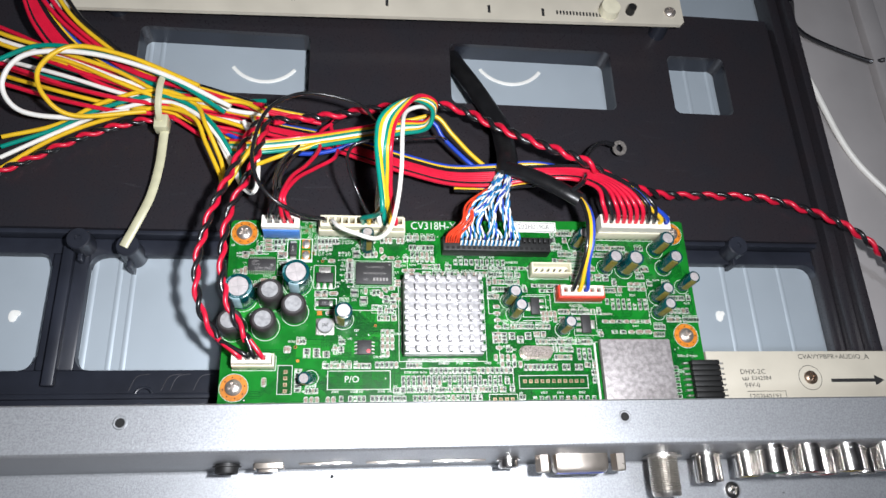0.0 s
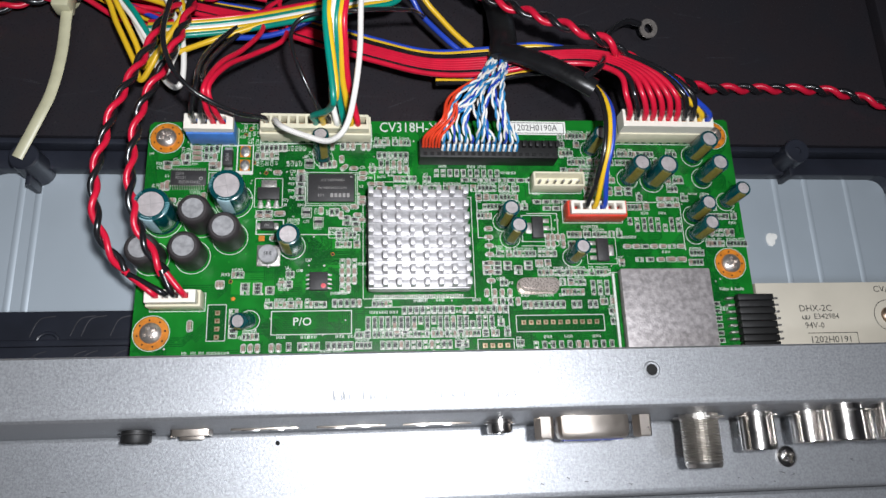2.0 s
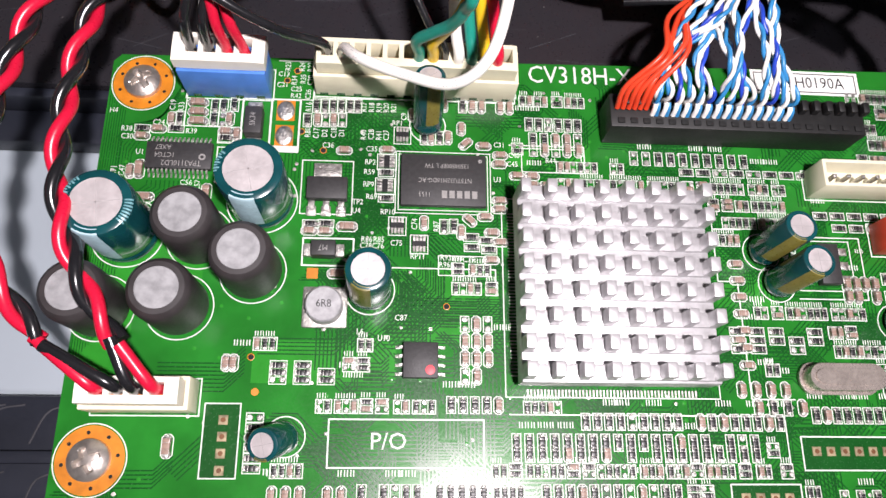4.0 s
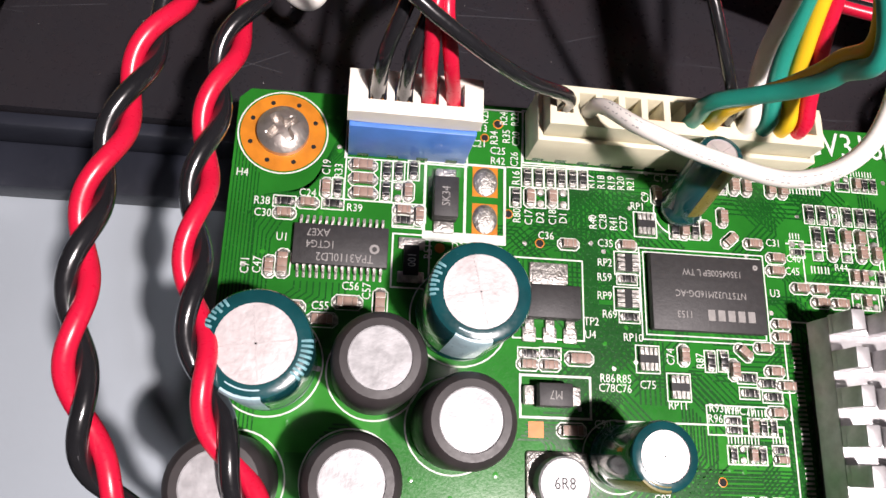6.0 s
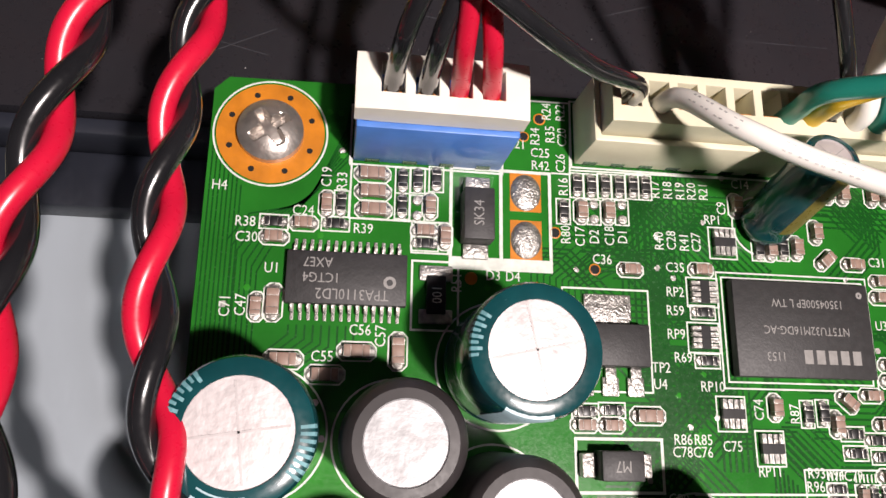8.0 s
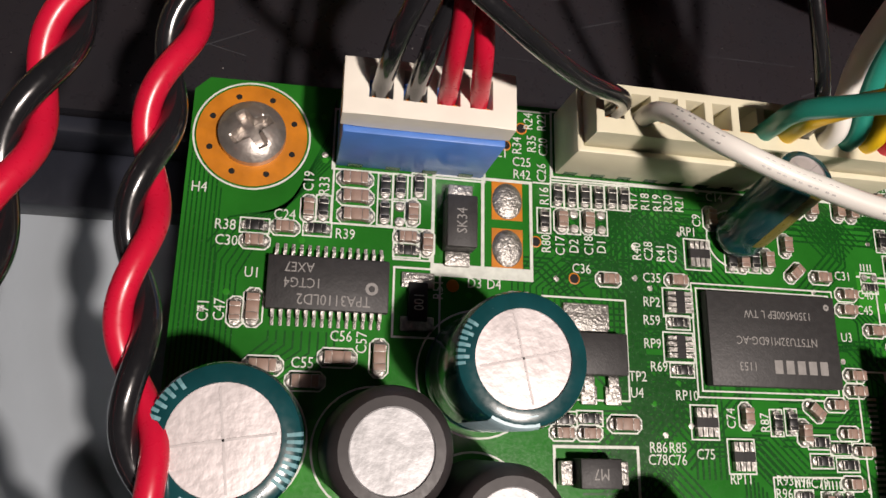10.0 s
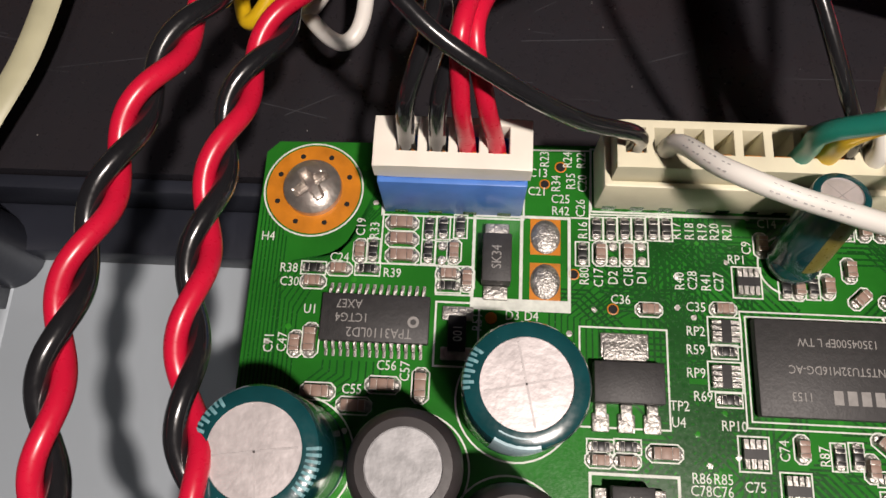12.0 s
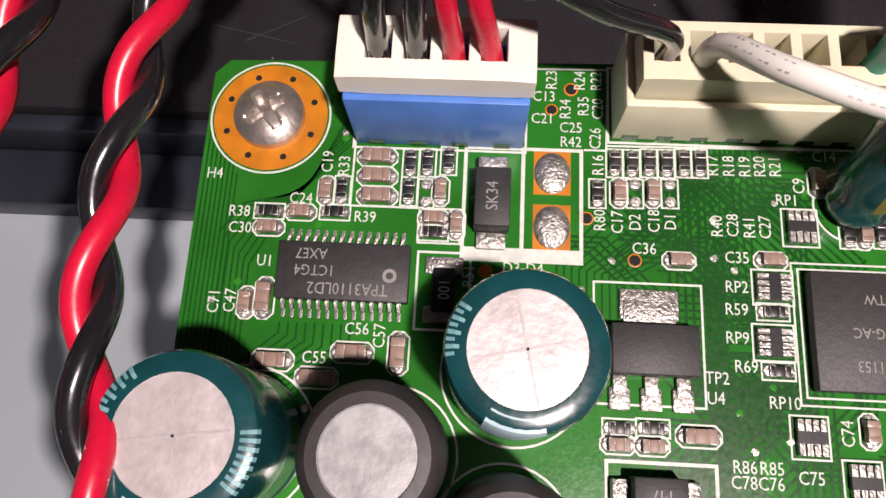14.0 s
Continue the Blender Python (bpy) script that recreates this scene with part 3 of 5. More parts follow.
# mounting pads with holes round the screw
def pad(x, y, r=4.5, turn=0):
    bm = bmesh.new()
    lathe(bm, [(r, ZB), (r, ZB + 0.05), (2.0, ZB + 0.05)], 40, at(x, y, 0))
    p = part("mounting_pad", bm, COPPER, board, "round orange copper pad")
    for k in range(8):
        a = radians(turn + 45 * k)
        bm = bmesh.new()
        lathe(bm, [(0.26, ZB + 0.06), (0, ZB + 0.06)], 10, at(x + 3.6 * math.cos(a), y + 3.6 * math.sin(a), 0))
        part("via_hole", bm, HOLE, p)
    stroke(sk, ring_pts(x, y, r + 0.22, 0, 360, 48), 0.16, ZB + 0.03, True)
    screw(x, y, ZB + 0.06, 2.75, 1.7, 15 + turn)


pad(0, 0, 4.5, 22)
pad(0, -56.3, 4.5, 10)
pad(163.2, -38.1, 4.5, 0)
pad(163.5, 3.2, 4.4, 30)

# ---- small surface-mount parts ----
def chip_mesh(kind):
    bm = bmesh.new()
    lx, ly, h = {"R": (1.5, 0.8, 0.42), "C": (1.5, 0.85, 0.75), "C2": (2.15, 1.0, 0.75), "P": (1.5, 0.8, 0.1)}[kind]
    if kind != "P":
        box(bm, -lx * 0.22, lx * 0.22, -ly / 2, ly / 2, 0.05, h, 0.05, 0)
    for s in (-1, 1):
        x0, x1 = sorted((s * lx * 0.2, s * lx / 2))
        if kind != "P":
            box(bm, x0, x1, -ly / 2 - 0.02, ly / 2 + 0.02, 0.03, h + 0.02, 0.06, 1)
        lathe(bm, [(0.62 * ly, 0.01), (0.5 * ly, 0.1 + (0.12 if kind == "P" else 0.22 * h)), (0, 0.12 + (0.16 if kind == "P" else 0.3 * h))], 8, at(s * lx * 0.46, 0, 0), 1)
    return shared("chip_" + kind, bm, [CHIPRES if kind == "R" else CHIPCAP, SOLDER])


CHIP = {k: chip_mesh(k) for k in ("R", "C", "C2", "P")}
bm = bmesh.new()
ex = [-1.0] + [v for k in range(4) for v in (-0.95 + 0.5 * k, -0.58 + 0.5 * k)] + [1.0]
cells = [[bm.verts.new((x, y, 0.52)) for x in ex] for y in (-1.2, -0.42, 0.42, 1.2)]
for r in range(3):
    for c in range(9):
        if r == 1 or c % 2:
            f = bm.faces.new((cells[r][c], cells[r][c + 1], cells[r + 1][c + 1], cells[r + 1][c]))
            f.material_index = 0 if r == 1 else 1
for row in cells:
    for v in row:
        if not v.link_faces:
            bm.verts.remove(v)
low = bmesh.ops.extrude_face_region(bm, geom=bm.faces[:])
for g in low["geom"]:
    if isinstance(g, bmesh.types.BMVert):
        g.co.z = 0.02
CHIP["RP"] = shared("chip_RP", bm, [CHIPRES, SOLDER])
NAME = {"R": "chip_resistor", "C": "chip_capacitor", "C2": "chip_capacitor", "P": "solder_pad", "RP": "resistor_network"}
TURN = {"H": 0, "V": 90, "D": 42, "E": -42}
HALF = {"R": (1.15, 0.62), "C": (1.2, 0.66), "C2": (1.55, 0.76), "P": (1.15, 0.62), "RP": (1.3, 1.45)}


def chip(kind, o, x, y):
    piece(NAME[kind], CHIP[kind], board, (x, y, ZB + 0.01), TURN[o])
    a, b = HALF[kind]
    c, s = math.cos(radians(TURN[o])), math.sin(radians(TURN[o]))
    pts = rect(-a, a, -b, b)
    if kind[0] == "C":
        e = b * 0.55
        pts = [(-a + e, -b), (a - e, -b), (a, -b + e), (a, b - e), (a - e, b), (-a + e, b), (-a, b - e), (-a, -b + e)]
    stroke(sk, [(x + c * u - s * v, y + s * u + c * v) for u, v in pts], 0.13, ZB + 0.03 + rng.uniform(0, 0.004), True)


SMD_A = [
    ("C2", "H", [(8.7, -3.1), (8.8, -4.7), (8.9, -6.3), (2.3, -19.0), (5.6, -20.1), (8.0, -18.2)]),
    ("R", "V", [(11.3, -3.5), (12.6, -3.4), (14.2, -3.2), (11.3, -5.8), (6.2, -5.9), (26.8, -2.9), (28.1, -2.9), (29.4, -2.8), (30.7, -2.8), (32.0, -2.7), (33.2, -2.7), (25.5, -5.4)]),
    ("P", "V", [(12.6, -5.9), (28.3, -5.3), (30.9, -5.2)]),
    ("C", "V", [(13.7, -5.7), (5.0, -6.0), (15.0, -8.3), (-0.1, -14.9), (27.1, -5.3), (29.6, -5.2), (41.8, -3.9)]),
    ("R", "H", [(0.8, -7.8), (5.8, -7.7), (13.3, -9.0), (37.9, -13.9), (38.0, -18.1)]),
    ("C", "H", [(3.2, -7.8), (0.9, -9.1), (13.3, -7.9), (31.4, -10.4), (38.0, -10.1)]),
    ("C2", "V", [(1.2, -14.5), (11.3, -18.1)]),
    ("RP", "V", [(38.0, -12.1), (37.8, -16.1)]),
    ("RP", "H", [(40.3, -7.5)]),
]
SMD_B = [
    ("RP", "H", [(39.8, -22.5), (43.1, -25.3)]),
    ("C", "V", [(43.8, -21.9), (44.8, -7.8), (47.4, -7.6), (49.5, -6.0), (49.4, -23.2)]),
    ("R", "V", [(46.8, -22.4), (48.3, -22.3), (43.7, -7.8), (46.1, -7.7)]),
    ("C", "H", [(53.0, -8.9), (55.6, -10.4), (55.4, -11.9), (55.4, -18.0), (55.3, -19.4), (53.1, -20.7), (54.1, -23.2), (55.3, -24.7), (53.9, -27.5)]),
    ("R", "H", [(50.9, -24.0), (53.1, -24.5), (51.0, -25.6), (53.6, -25.9)]),
    ("C", "D", [(50.2, -8.6)]),
    ("C", "E", [(50.7, -21.3)]),
]
SMD_C = [
    ("R", "H", [(26.9, -22.5), (29.2, -22.4)]),
    ("C", "H", [(26.8, -23.6), (29.1, -23.6)]),
    ("C2", "H", [(32.3, -22.8), (31.3, -30.1)]),
]
MARKS_A = [("H4", -3.8, -4.9, 0), ("R38", -1.5, -7.9, 0), ("C30", -1.3, -9.2, 0), ("C24", 3.1, -6.7, 0), ("R39", 8.1, -8.0, 0), ("C19", 4.9, -3.6, 1), ("R33", 6.2, -3.9, 1), ("U1", 0.9, -11.7, 0), ("C71", -2.5, -14.9, 1), ("C47", -1.3, -14.8, 1), ("C55", 5.3, -18.7, 0), ("C56", 8.2, -16.5, 0), ("C57", 9.9, -16.9, 1), ("R51", 16.1, -12.2, 1), ("R23", 22, 4, 1), ("R24", 24.2, 4, 1), ("R22", 25.5, 4, 1), ("C13", 21.4, 2.5, 0), ("C21", 21.3, 0.6, 0), ("R34", 23.1, 1.5, 1), ("R35", 24.5, 1.8, 1), ("C20", 25.6, 1.6, 1), ("C25", 23.5, -0.1, 0), ("R42", 23.5, -1.3, 0), ("C26", 25.4, -0.9, 1), ("R16", 25.6, -3.1, 1)]
MARKS_B = [("R17", 34.2, -2.8, 1), ("R18", 35.4, -2.8, 1), ("R19", 36.6, -2.8, 1), ("R20", 37.7, -2.75, 1), ("R21", 38.85, -2.7, 1), ("C14", 42.5, -1.8, 0), ("C9", 40.5, -4.2, 1), ("RP1", 39.5, -5.4, 0), ("R80", 25.7, -7.5, 1), ("C17", 27, -7.6, 1), ("D2", 28.3, -7.55, 1), ("C18", 29.7, -7.4, 1), ("D1", 30.9, -7.4, 1), ("R40", 34.3, -7.6, 1), ("C28", 35.45, -7.5, 1), ("R41", 36.65, -7.6, 1), ("C27", 37.8, -7.55, 1), ("C36", 28.9, -9.6, 0), ("C35", 35.6, -10, 0), ("RP2", 35.45, -12.2, 0), ("R59", 35.35, -13.85, 0), ("RP9", 35.3, -15.9, 0), ("R69", 35.8, -17.9, 0), ("TP2", 33.75, -18.8, 0), ("U4", 33.6, -20.2, 0), ("RP10", 38.3, -20.3, 0), ("D3", 19.2, -11.5, 0), ("D4", 20.9, -11.5, 0)]
MARKS_C = [("U3", 55.1, -14.5, 0), ("C74", 42.4, -22.1, 1), ("R87", 45.7, -22.4, 1), ("C75", 39.7, -25.2, 0), ("RP11", 42.9, -27.2, 0), ("R86", 35.3, -24.7, 0), ("R85", 37.1, -24.7, 0), ("C78", 35.2, -25.7, 0), ("C76", 37.0, -25.7, 0), ("C31", 55.5, -8.6, 0), ("C40", 57.8, -10.3, 0), ("C45", 57.5, -11.8, 0), ("R93", 47.1, -27.3, 0), ("R94", 48.8, -27.4, 0), ("C79", 50.5, -27.5, 0), ("R96", 46.9, -28.4, 0), ("R97", 48.6, -28.5, 0)]

for rows in (SMD_A, SMD_B, SMD_C):
    for kind, o, places in rows:
        for x, y in places:
            chip(kind, o, x, y)
for marks in (MARKS_A, MARKS_B, MARKS_C):
    for text, x, y, up in marks:
        words(sk, text, x, y, ZB + 0.035, 1.25, 90 * up)

# denser fields of like parts farther along the board: x0, x1, y0, y1, columns, rows
FIELDS = [
    ("R", "V", 58, 69, -6, -3.5, 7, 1), ("C", "V", 60, 69, -10, -6.5, 5, 2), ("R", "H", 84, 106, -13, -11.5, 8, 1), ("R", "V", 76, 96, -10.6, -9.6, 10, 1),
    ("C", "H", 90, 93, -44, -26, 1, 7), ("R", "H", 89, 104, -41, -37, 5, 3), ("C", "V", 89, 100, -50, -45, 5, 2), ("R", "V", 100, 122, -51, -48.6, 14, 1),
    ("R", "V", 66, 96, -52, -49.8, 18, 1), ("R", "V", 56, 92, -56, -53, 20, 2), ("C", "H", 57, 64, -16, -13, 3, 2), ("R", "V", 60, 80, -62, -59, 12, 1),
    ("R", "H", 105, 119, -22, -18, 5, 2), ("C", "V", 108, 114, -33, -29, 4, 2), ("R", "H", 127, 136, -17, -14, 3, 2), ("C", "H", 131, 150, -34, -31.5, 7, 1),
    ("R", "V", 133, 150, -28, -24, 8, 2), ("C2", "H", 134, 150, -37.5, -36, 5, 1), ("C", "H", 143, 150, -21, -17, 3, 2), ("R", "V", 158, 166, -30, -27, 5, 1),
    ("R", "V", 35, 53, -61.5, -59.5, 12, 1), ("C", "V", 23, 34, -62, -59.5, 6, 1), ("R", "H", 22, 32, -46, -43, 3, 3), ("C", "V", 49, 54, -46, -36, 3, 4),
    ("R", "V", 47, 57, -50, -47.5, 6, 1), ("C2", "V", 6, 11, -56, -53, 2, 1), ("R", "H", 19.5, 22.5, -58, -50, 1, 6), ("C", "V", 16, 19, -44.5, -42, 3, 1),
    ("R", "H", 156, 158, -64, -47, 1, 8), ("R", "V", 102, 126, -62, -60.5, 10, 1), ("C", "V", 46, 58, -2.5, -1.5, 8, 1), ("R", "V", 120, 126, -47, -43, 3, 2),
]
for kind, o, x0, x1, y0, y1, nx, ny in FIELDS:
    for i in range(nx):
        for j in range(ny):
            if rng.random() < 0.9:
                k = kind if rng.random() < 0.72 else rng.choice(("R", "C", "P"))
                chip(k, o, x0 + (x1 - x0) * (i + 0.5) / nx, y0 + (y1 - y0) * (j + 0.5) / ny)
    for i in range(max(nx, ny) // 3):
        x, y = (rng.uniform(x0, x1), y1 + 1.6) if nx > ny else (x1 + 1.2, rng.uniform(y0, y1))
        for n, g in enumerate((-0.85, 0.0, 0.85)):
            zg = ZB + 0.028 + rng.uniform(0, 0.004)
            stroke(sk, [(x + g - 0.25, y), (x + g - 0.1, y)], 0.85, zg)
            stroke(sk, [(x + g + 0.13, y), (x + g + 0.28, y)], 0.85, zg)

# the crowded rest of the board
TAKEN = [(55, 88, -48, -17), (70, 114, -9, 8), (103.5, 120.5, -17, -10.5), (113, 132.5, -26, -19.5), (93, 98.6, -28, -22), (95, 100.5, -33, -27.4), (101.5, 110, -31.5, -23), (113, 118, -38.6, -33.4), (120, 129, -38, -30),
         (127.6, 156, -69, -39.6), (98, 125, -58, -52), (98.5, 111, -47.5, -41.8), (130.8, 159, -1, 9), (121, 127, -5, 1), (131.6, 138, -14.6, -8.4), (138.6, 146, -15.8, -8.6), (153, 169, -14.4, 9), (162, 168, -21.6, -16), (151, 156.4, -32, -20.4),
         (158, 169, -43, -33), (157, 169, -69, -47), (30, 53, -58, -50), (38, 50, -47, -38), (56, 76, 2, 8), (31.5, 39.2, -37.2, -29.6), (24, 34, -40, -12), (21.5, 29, -56.5, -49.5), (13.5, 20, -60, -48), (-6, 14, -62, -40), (86.4, 97.6, -63.2, -58.8)]
for kind, o, x0, x1, y0, y1, nx, ny in FIELDS:
    TAKEN.append((x0 - 0.5, x1 + 0.5, y0 - 0.5, y1 + 0.5))
SMALL = {}
for kind in ("R", "C", "P"):
    SMALL[kind] = CHIP[kind].copy()
    SMALL[kind].transform(Matrix.Scale(820, 4))
fill = bmesh.new()
y = -67.0
while y < 4.0:
    x = 57.5 if y > -29 else 48.0 if y > -40 else 20.0 if y > -60 else 8.0
    while x < 166.5:
        n = rng.randint(2, 6)
        flat = rng.random() < 0.3
        w, hh = (1.75, 0.9 * n) if flat else (n * 1.08, 1.75)
        if flat:
            n = 2
            hh = 1.9
        clear = all(x + w + 0.2 < a or x > b or y + hh < c or y > d for a, b, c, d in TAKEN)
        if clear and rng.random() < 0.93:
            for k in range(n):
                kind = rng.choice(("R", "R", "C", "P"))
                m = at(x + w / 2, y + 0.48 + 0.95 * k, ZB + 0.01) if flat else at(x + 0.54 + 1.08 * k, y + 0.88, ZB + 0.01, 0, 0, 90)
                me = SMALL[kind].copy()
                me.transform(m)
                f0 = len(fill.faces)
                fill.from_mesh(me)
                bpy.data.meshes.remove(me)
                if kind == "R":
                    fill.faces.ensure_lookup_table()
                    for f in fill.faces[f0:]:
                        f.material_index = 2 if f.material_index == 0 else 1
            stroke(sk, rect(x, x + w, y - 0.1, y + hh), 0.15, ZB + 0.0305, True)
            for k in range(1, n):
                if flat:
                    stroke(sk, [(x, y + 0.95 * k), (x + w, y + 0.95 * k)], 0.1, ZB + 0.0302)
                else:
                    stroke(sk, [(x + 1.08 * k, y - 0.1), (x + 1.08 * k, y + hh)], 0.1, ZB + 0.0302)
        if clear and rng.random() < 0.7:
            for g in range(int(w / 0.75)):
                gx0, gy0 = x + 0.1 + g * 0.75, y + hh + 0.55
                stroke(sk, [(gx0, gy0), (gx0 + 0.13, gy0)], 0.7, ZB + 0.0275)
                stroke(sk, [(gx0 + 0.35, gy0), (gx0 + 0.48, gy0)], 0.7, ZB + 0.0275)
        x += w + rng.uniform(0.2, 0.8) if clear else 0.7
    y += 2.85
tagged(part("chip_field", fill, [CHIPCAP, SOLDER, CHIPRES], board, "crowd of tiny soldered chip parts"), kind="stuff")

# vias
bm = bmesh.new()
for x, y, r in ((24.7, -7.4, 0.42), (28.2, -10.5, 0.42), (23.5, 3.2, 0.45), (22.0, 1.4, 0.4), (47.2, -34.7, 0.4), (19.8, -42.4, 0.4)):
    lathe(bm, [(r * 1.28, ZB + 0.02), (r, ZB + 0.04), (r, ZB + 0.02)], 14, at(x, y, 0), 0)
    lathe(bm, [(r, ZB + 0.03), (0, ZB + 0.03)], 14, at(x, y, 0), 1)
for k in range(420):
    lathe(bm, [(0.3, ZB + 0.01), (0.17, ZB + 0.03), (0, ZB + 0.025)], 6, at(rng.uniform(-3, 165), rng.uniform(-66, 3), 0), 2 if k % 3 else 3)
tagged(part("via_pattern", bm, [COPPER, HOLE, TRACE, SOLDER], board), kind="stuff")
for x, y in ((17.3, -11.8), (20.7, -47.2)):
    bm = bmesh.new()
    lathe(bm, [(0.55, ZB + 0.02), (0.5, ZB + 0.06), (0, ZB + 0.06)], 16, at(x, y, 0))
    part("test_point", bm, COPPER, board, "round orange test point")
bm = bmesh.new()
box(bm, 26.8, 28.4, -30.9, -29.3, ZB, ZB + 0.06)
tp = part("test_point", bm, COPPER, board, "square orange test pad")

# ---- large round parts ----
def capacitor(x, y, r, h, lean=(0, 0), mark=200.0, top=CANTOP, sleeve=SLEEVE, print_mat=SLEEVE_MARK, letters=()):
    m = at(x, y, ZB + 0.3) @ pose(0, 0, 0, lean[0], lean[1], 0)
    bm = bmesh.new()
    k = min(0.6, r * 0.14)
    lathe(bm, [(r * 0.8, -0.3), (r, 0.4), (r, 1.2), (r * 0.95, 1.7), (r, 2.2), (r, h - k), (r - k * 0.3, h - k * 0.3), (r - k, h), (r * 0.72, h + 0.02)], 40, m)
    c = part("capacitor", bm, sleeve, board, "dark green electrolytic capacitor with a bright metal top")
    bm = bmesh.new()
    rings = lathe(bm, [(r * 0.735, h - 0.02), (r * 0.715, h - 0.12), (0, h - 0.12)], 40, m)
    part("metal_top", bm, top, c, "bright scored aluminium top")
    bm = bmesh.new()
    for a in (20, 110):
        u = Vector((math.cos(radians(a + mark)), math.sin(radians(a + mark)), 0))
        w = Vector((-u.y, u.x, 0)) * min(0.075, 0.016 * r)
        q = [m @ (u * s * r * 0.66 + w * t + Vector((0, 0, h - 0.09))) for s, t in ((-1, -1), (1, -1), (1, 1), (-1, 1))]
        bm.faces.new([bm.verts.new(p) for p in q])
    part("score", bm, SCORE, c, "scored vent cross", smooth=False)
    bm = bmesh.new()
    n = 7
    for lo, hi in ((0.12, 0.995),):
        cols = []
        for i in range(n + 1):
            a = radians(mark + (i / n - 0.5) * (54 if print_mat is OLIVE else 44))
            col = [(r * 1.004, 2.4), (r * 1.004, h - k), (r * 1.003 - k * 0.3, h - k * 0.25), (r * 0.80, h + 0.035)]
            cols.append([bm.verts.new(m @ Vector((rr * math.cos(a), rr * math.sin(a), zz))) for rr, zz in col])
        for p, q in zip(cols, cols[1:]):
            for i in range(3):
                bm.faces.new((p[i], q[i], q[i + 1], p[i + 1]))
    part("stripe", bm, print_mat, c, "pale polarity stripe")
    if letters:
        bm = bmesh.new()
        for start, count, pitch in letters:
            for g in range(count):
                a0 = radians(start + pitch * g)
                bars = ((0.0, 0.06, 0.80, 0.98), (0.10, 0.05, 0.86, 0.98)) if pitch > 8 else ((0.0, 0.055, 0.78, 0.99),)
                for da, wide, r0, r1 in bars:
                    cuts = [r0] + [e for e in (1 - k / r, 1 - 0.3 * k / r) if r0 < e < r1] + [r1]
                    for ra, rb_ in zip(cuts, cuts[1:]):
                        quad = []
                        for rr, aa in ((ra, a0 + da), (ra, a0 + da + wide), (rb_, a0 + da + wide), (rb_, a0 + da)):
                            drop = (1 - rr) * r
                            zz = h + 0.035 if drop >= k else h + 0.035 - (k - drop) * 0.43 if drop >= 0.3 * k else h - 0.3 * k + 0.035 - (0.3 * k - drop) * 2.3
                            quad.append(bm.verts.new(m @ Vector((rr * r * 1.004 * math.cos(aa), rr * r * 1.004 * math.sin(aa), zz))))
                        bm.faces.new(quad)
        part("sleeve_print", bm, SLEEVE_INK, c, "small pale sleeve marks", smooth=False)
    stroke(sk, ring_pts(x, y, r + 0.5, 0, 360, 40), 0.16, ZB + 0.034, True)
    return c


def inductor(x, y, r, h):
    bm = bmesh.new()
    lathe(bm, [(r * 0.9, 0), (r, 0.8), (r, h - 1.3), (r * 0.94, h - 0.5), (r * 0.82, h - 0.05), (r * 0.66, h)], 36, at(x, y, ZB))
    c = part("inductor", bm, FERRITE, board, "black sleeved drum inductor")
    bm = bmesh.new()
    lathe(bm, [(r * 0.67, h - 0.03), (r * 0.64, h - 0.2), (0, h - 0.22)], 30, at(x, y, ZB))
    part("core_top", bm, FERRITE_TOP, c, "grey ferrite face")
    stroke(sk, ring_pts(x, y, r + 0.5, 0, 360, 40), 0.16, ZB + 0.036, True)


capacitor(0.8, -24.6, 4.7, 12.2, (0, 0), 258, letters=((128, 4, 11), (322, 8, 6)))
capacitor(19.6, -19.0, 4.7, 11.6, (0, 0), 262, letters=((146, 4, 11),))
for x, y in ((11.1, -25.1), (19.1, -30.0), (9.3, -35.4), (-1.5, -35.8)):
    inductor(x, y, 4.25, 11.0)
capacitor(36.0, -32.5, 3.1, 11.2, (0, 0), 250, print_mat=OLIVE)
capacitor(44.2, -5.7, 2.3, 10.8, (-14, -1), 288, print_mat=OLIVE)
for x, y, r, h in ((95.9, -25.2, 2.4, 10.6), (97.7, -30.2, 2.4, 10.6), (115.6, -36.0, 2.3, 9.5), (123.9, -2.2, 2.4, 10.6), (134.7, -11.5, 2.7, 11), (142.2, -12.2, 3.1, 11.5), (156, -3.9, 2.8, 11), (158.2, -11.2, 2.7, 11), (164.6, -18.8, 2.3, 10), (153.6, -23.2, 2.4, 10), (153.6, -29.2, 2.4, 10)):
    capacitor(x, y, r, h, (-3, 3), 250, print_mat=OLIVE)
capacitor(25.2, -53.2, 2.2, 6.5, (12, -18), 260, print_mat=OLIVE)

# ---- chips ----
def chip_body(name, x0, x1, y0, y1, h, label):
    bm = bmesh.new()
    box(bm, x0, x1, y0, y1, ZB + 0.12, ZB + h, 0.12)
    return part(name, bm, ICBLACK, board, label)


def legs(ic, x0, y, n, step, out, w=0.28, along="x"):
    bm = bmesh.new()
    s = 1 if out > 0 else -1
    box(bm, -w / 2, w / 2, 0, 0.35 * abs(out) * s, 0.55, 0.68) if s > 0 else box(bm, -w / 2, w / 2, 0.35 * out, 0, 0.55, 0.68)
    ya, yb = sorted((0.3 * out, 0.55 * out))
    box(bm, -w / 2, w / 2, ya, yb, 0.06, 0.66, 0.03)
    ya, yb = sorted((0.5 * out, out))
    box(bm, -w / 2, w / 2, ya, yb, 0.02, 0.16, 0.03)
    me = shared("lead", bm, [SOLDER])
    for k in range(n):
        if along == "x":
            piece("lead", me, ic, (x0 + k * step, y, ZB), 0)
        else:
            piece("lead", me, ic, (y, x0 + k * step, ZB), -90)


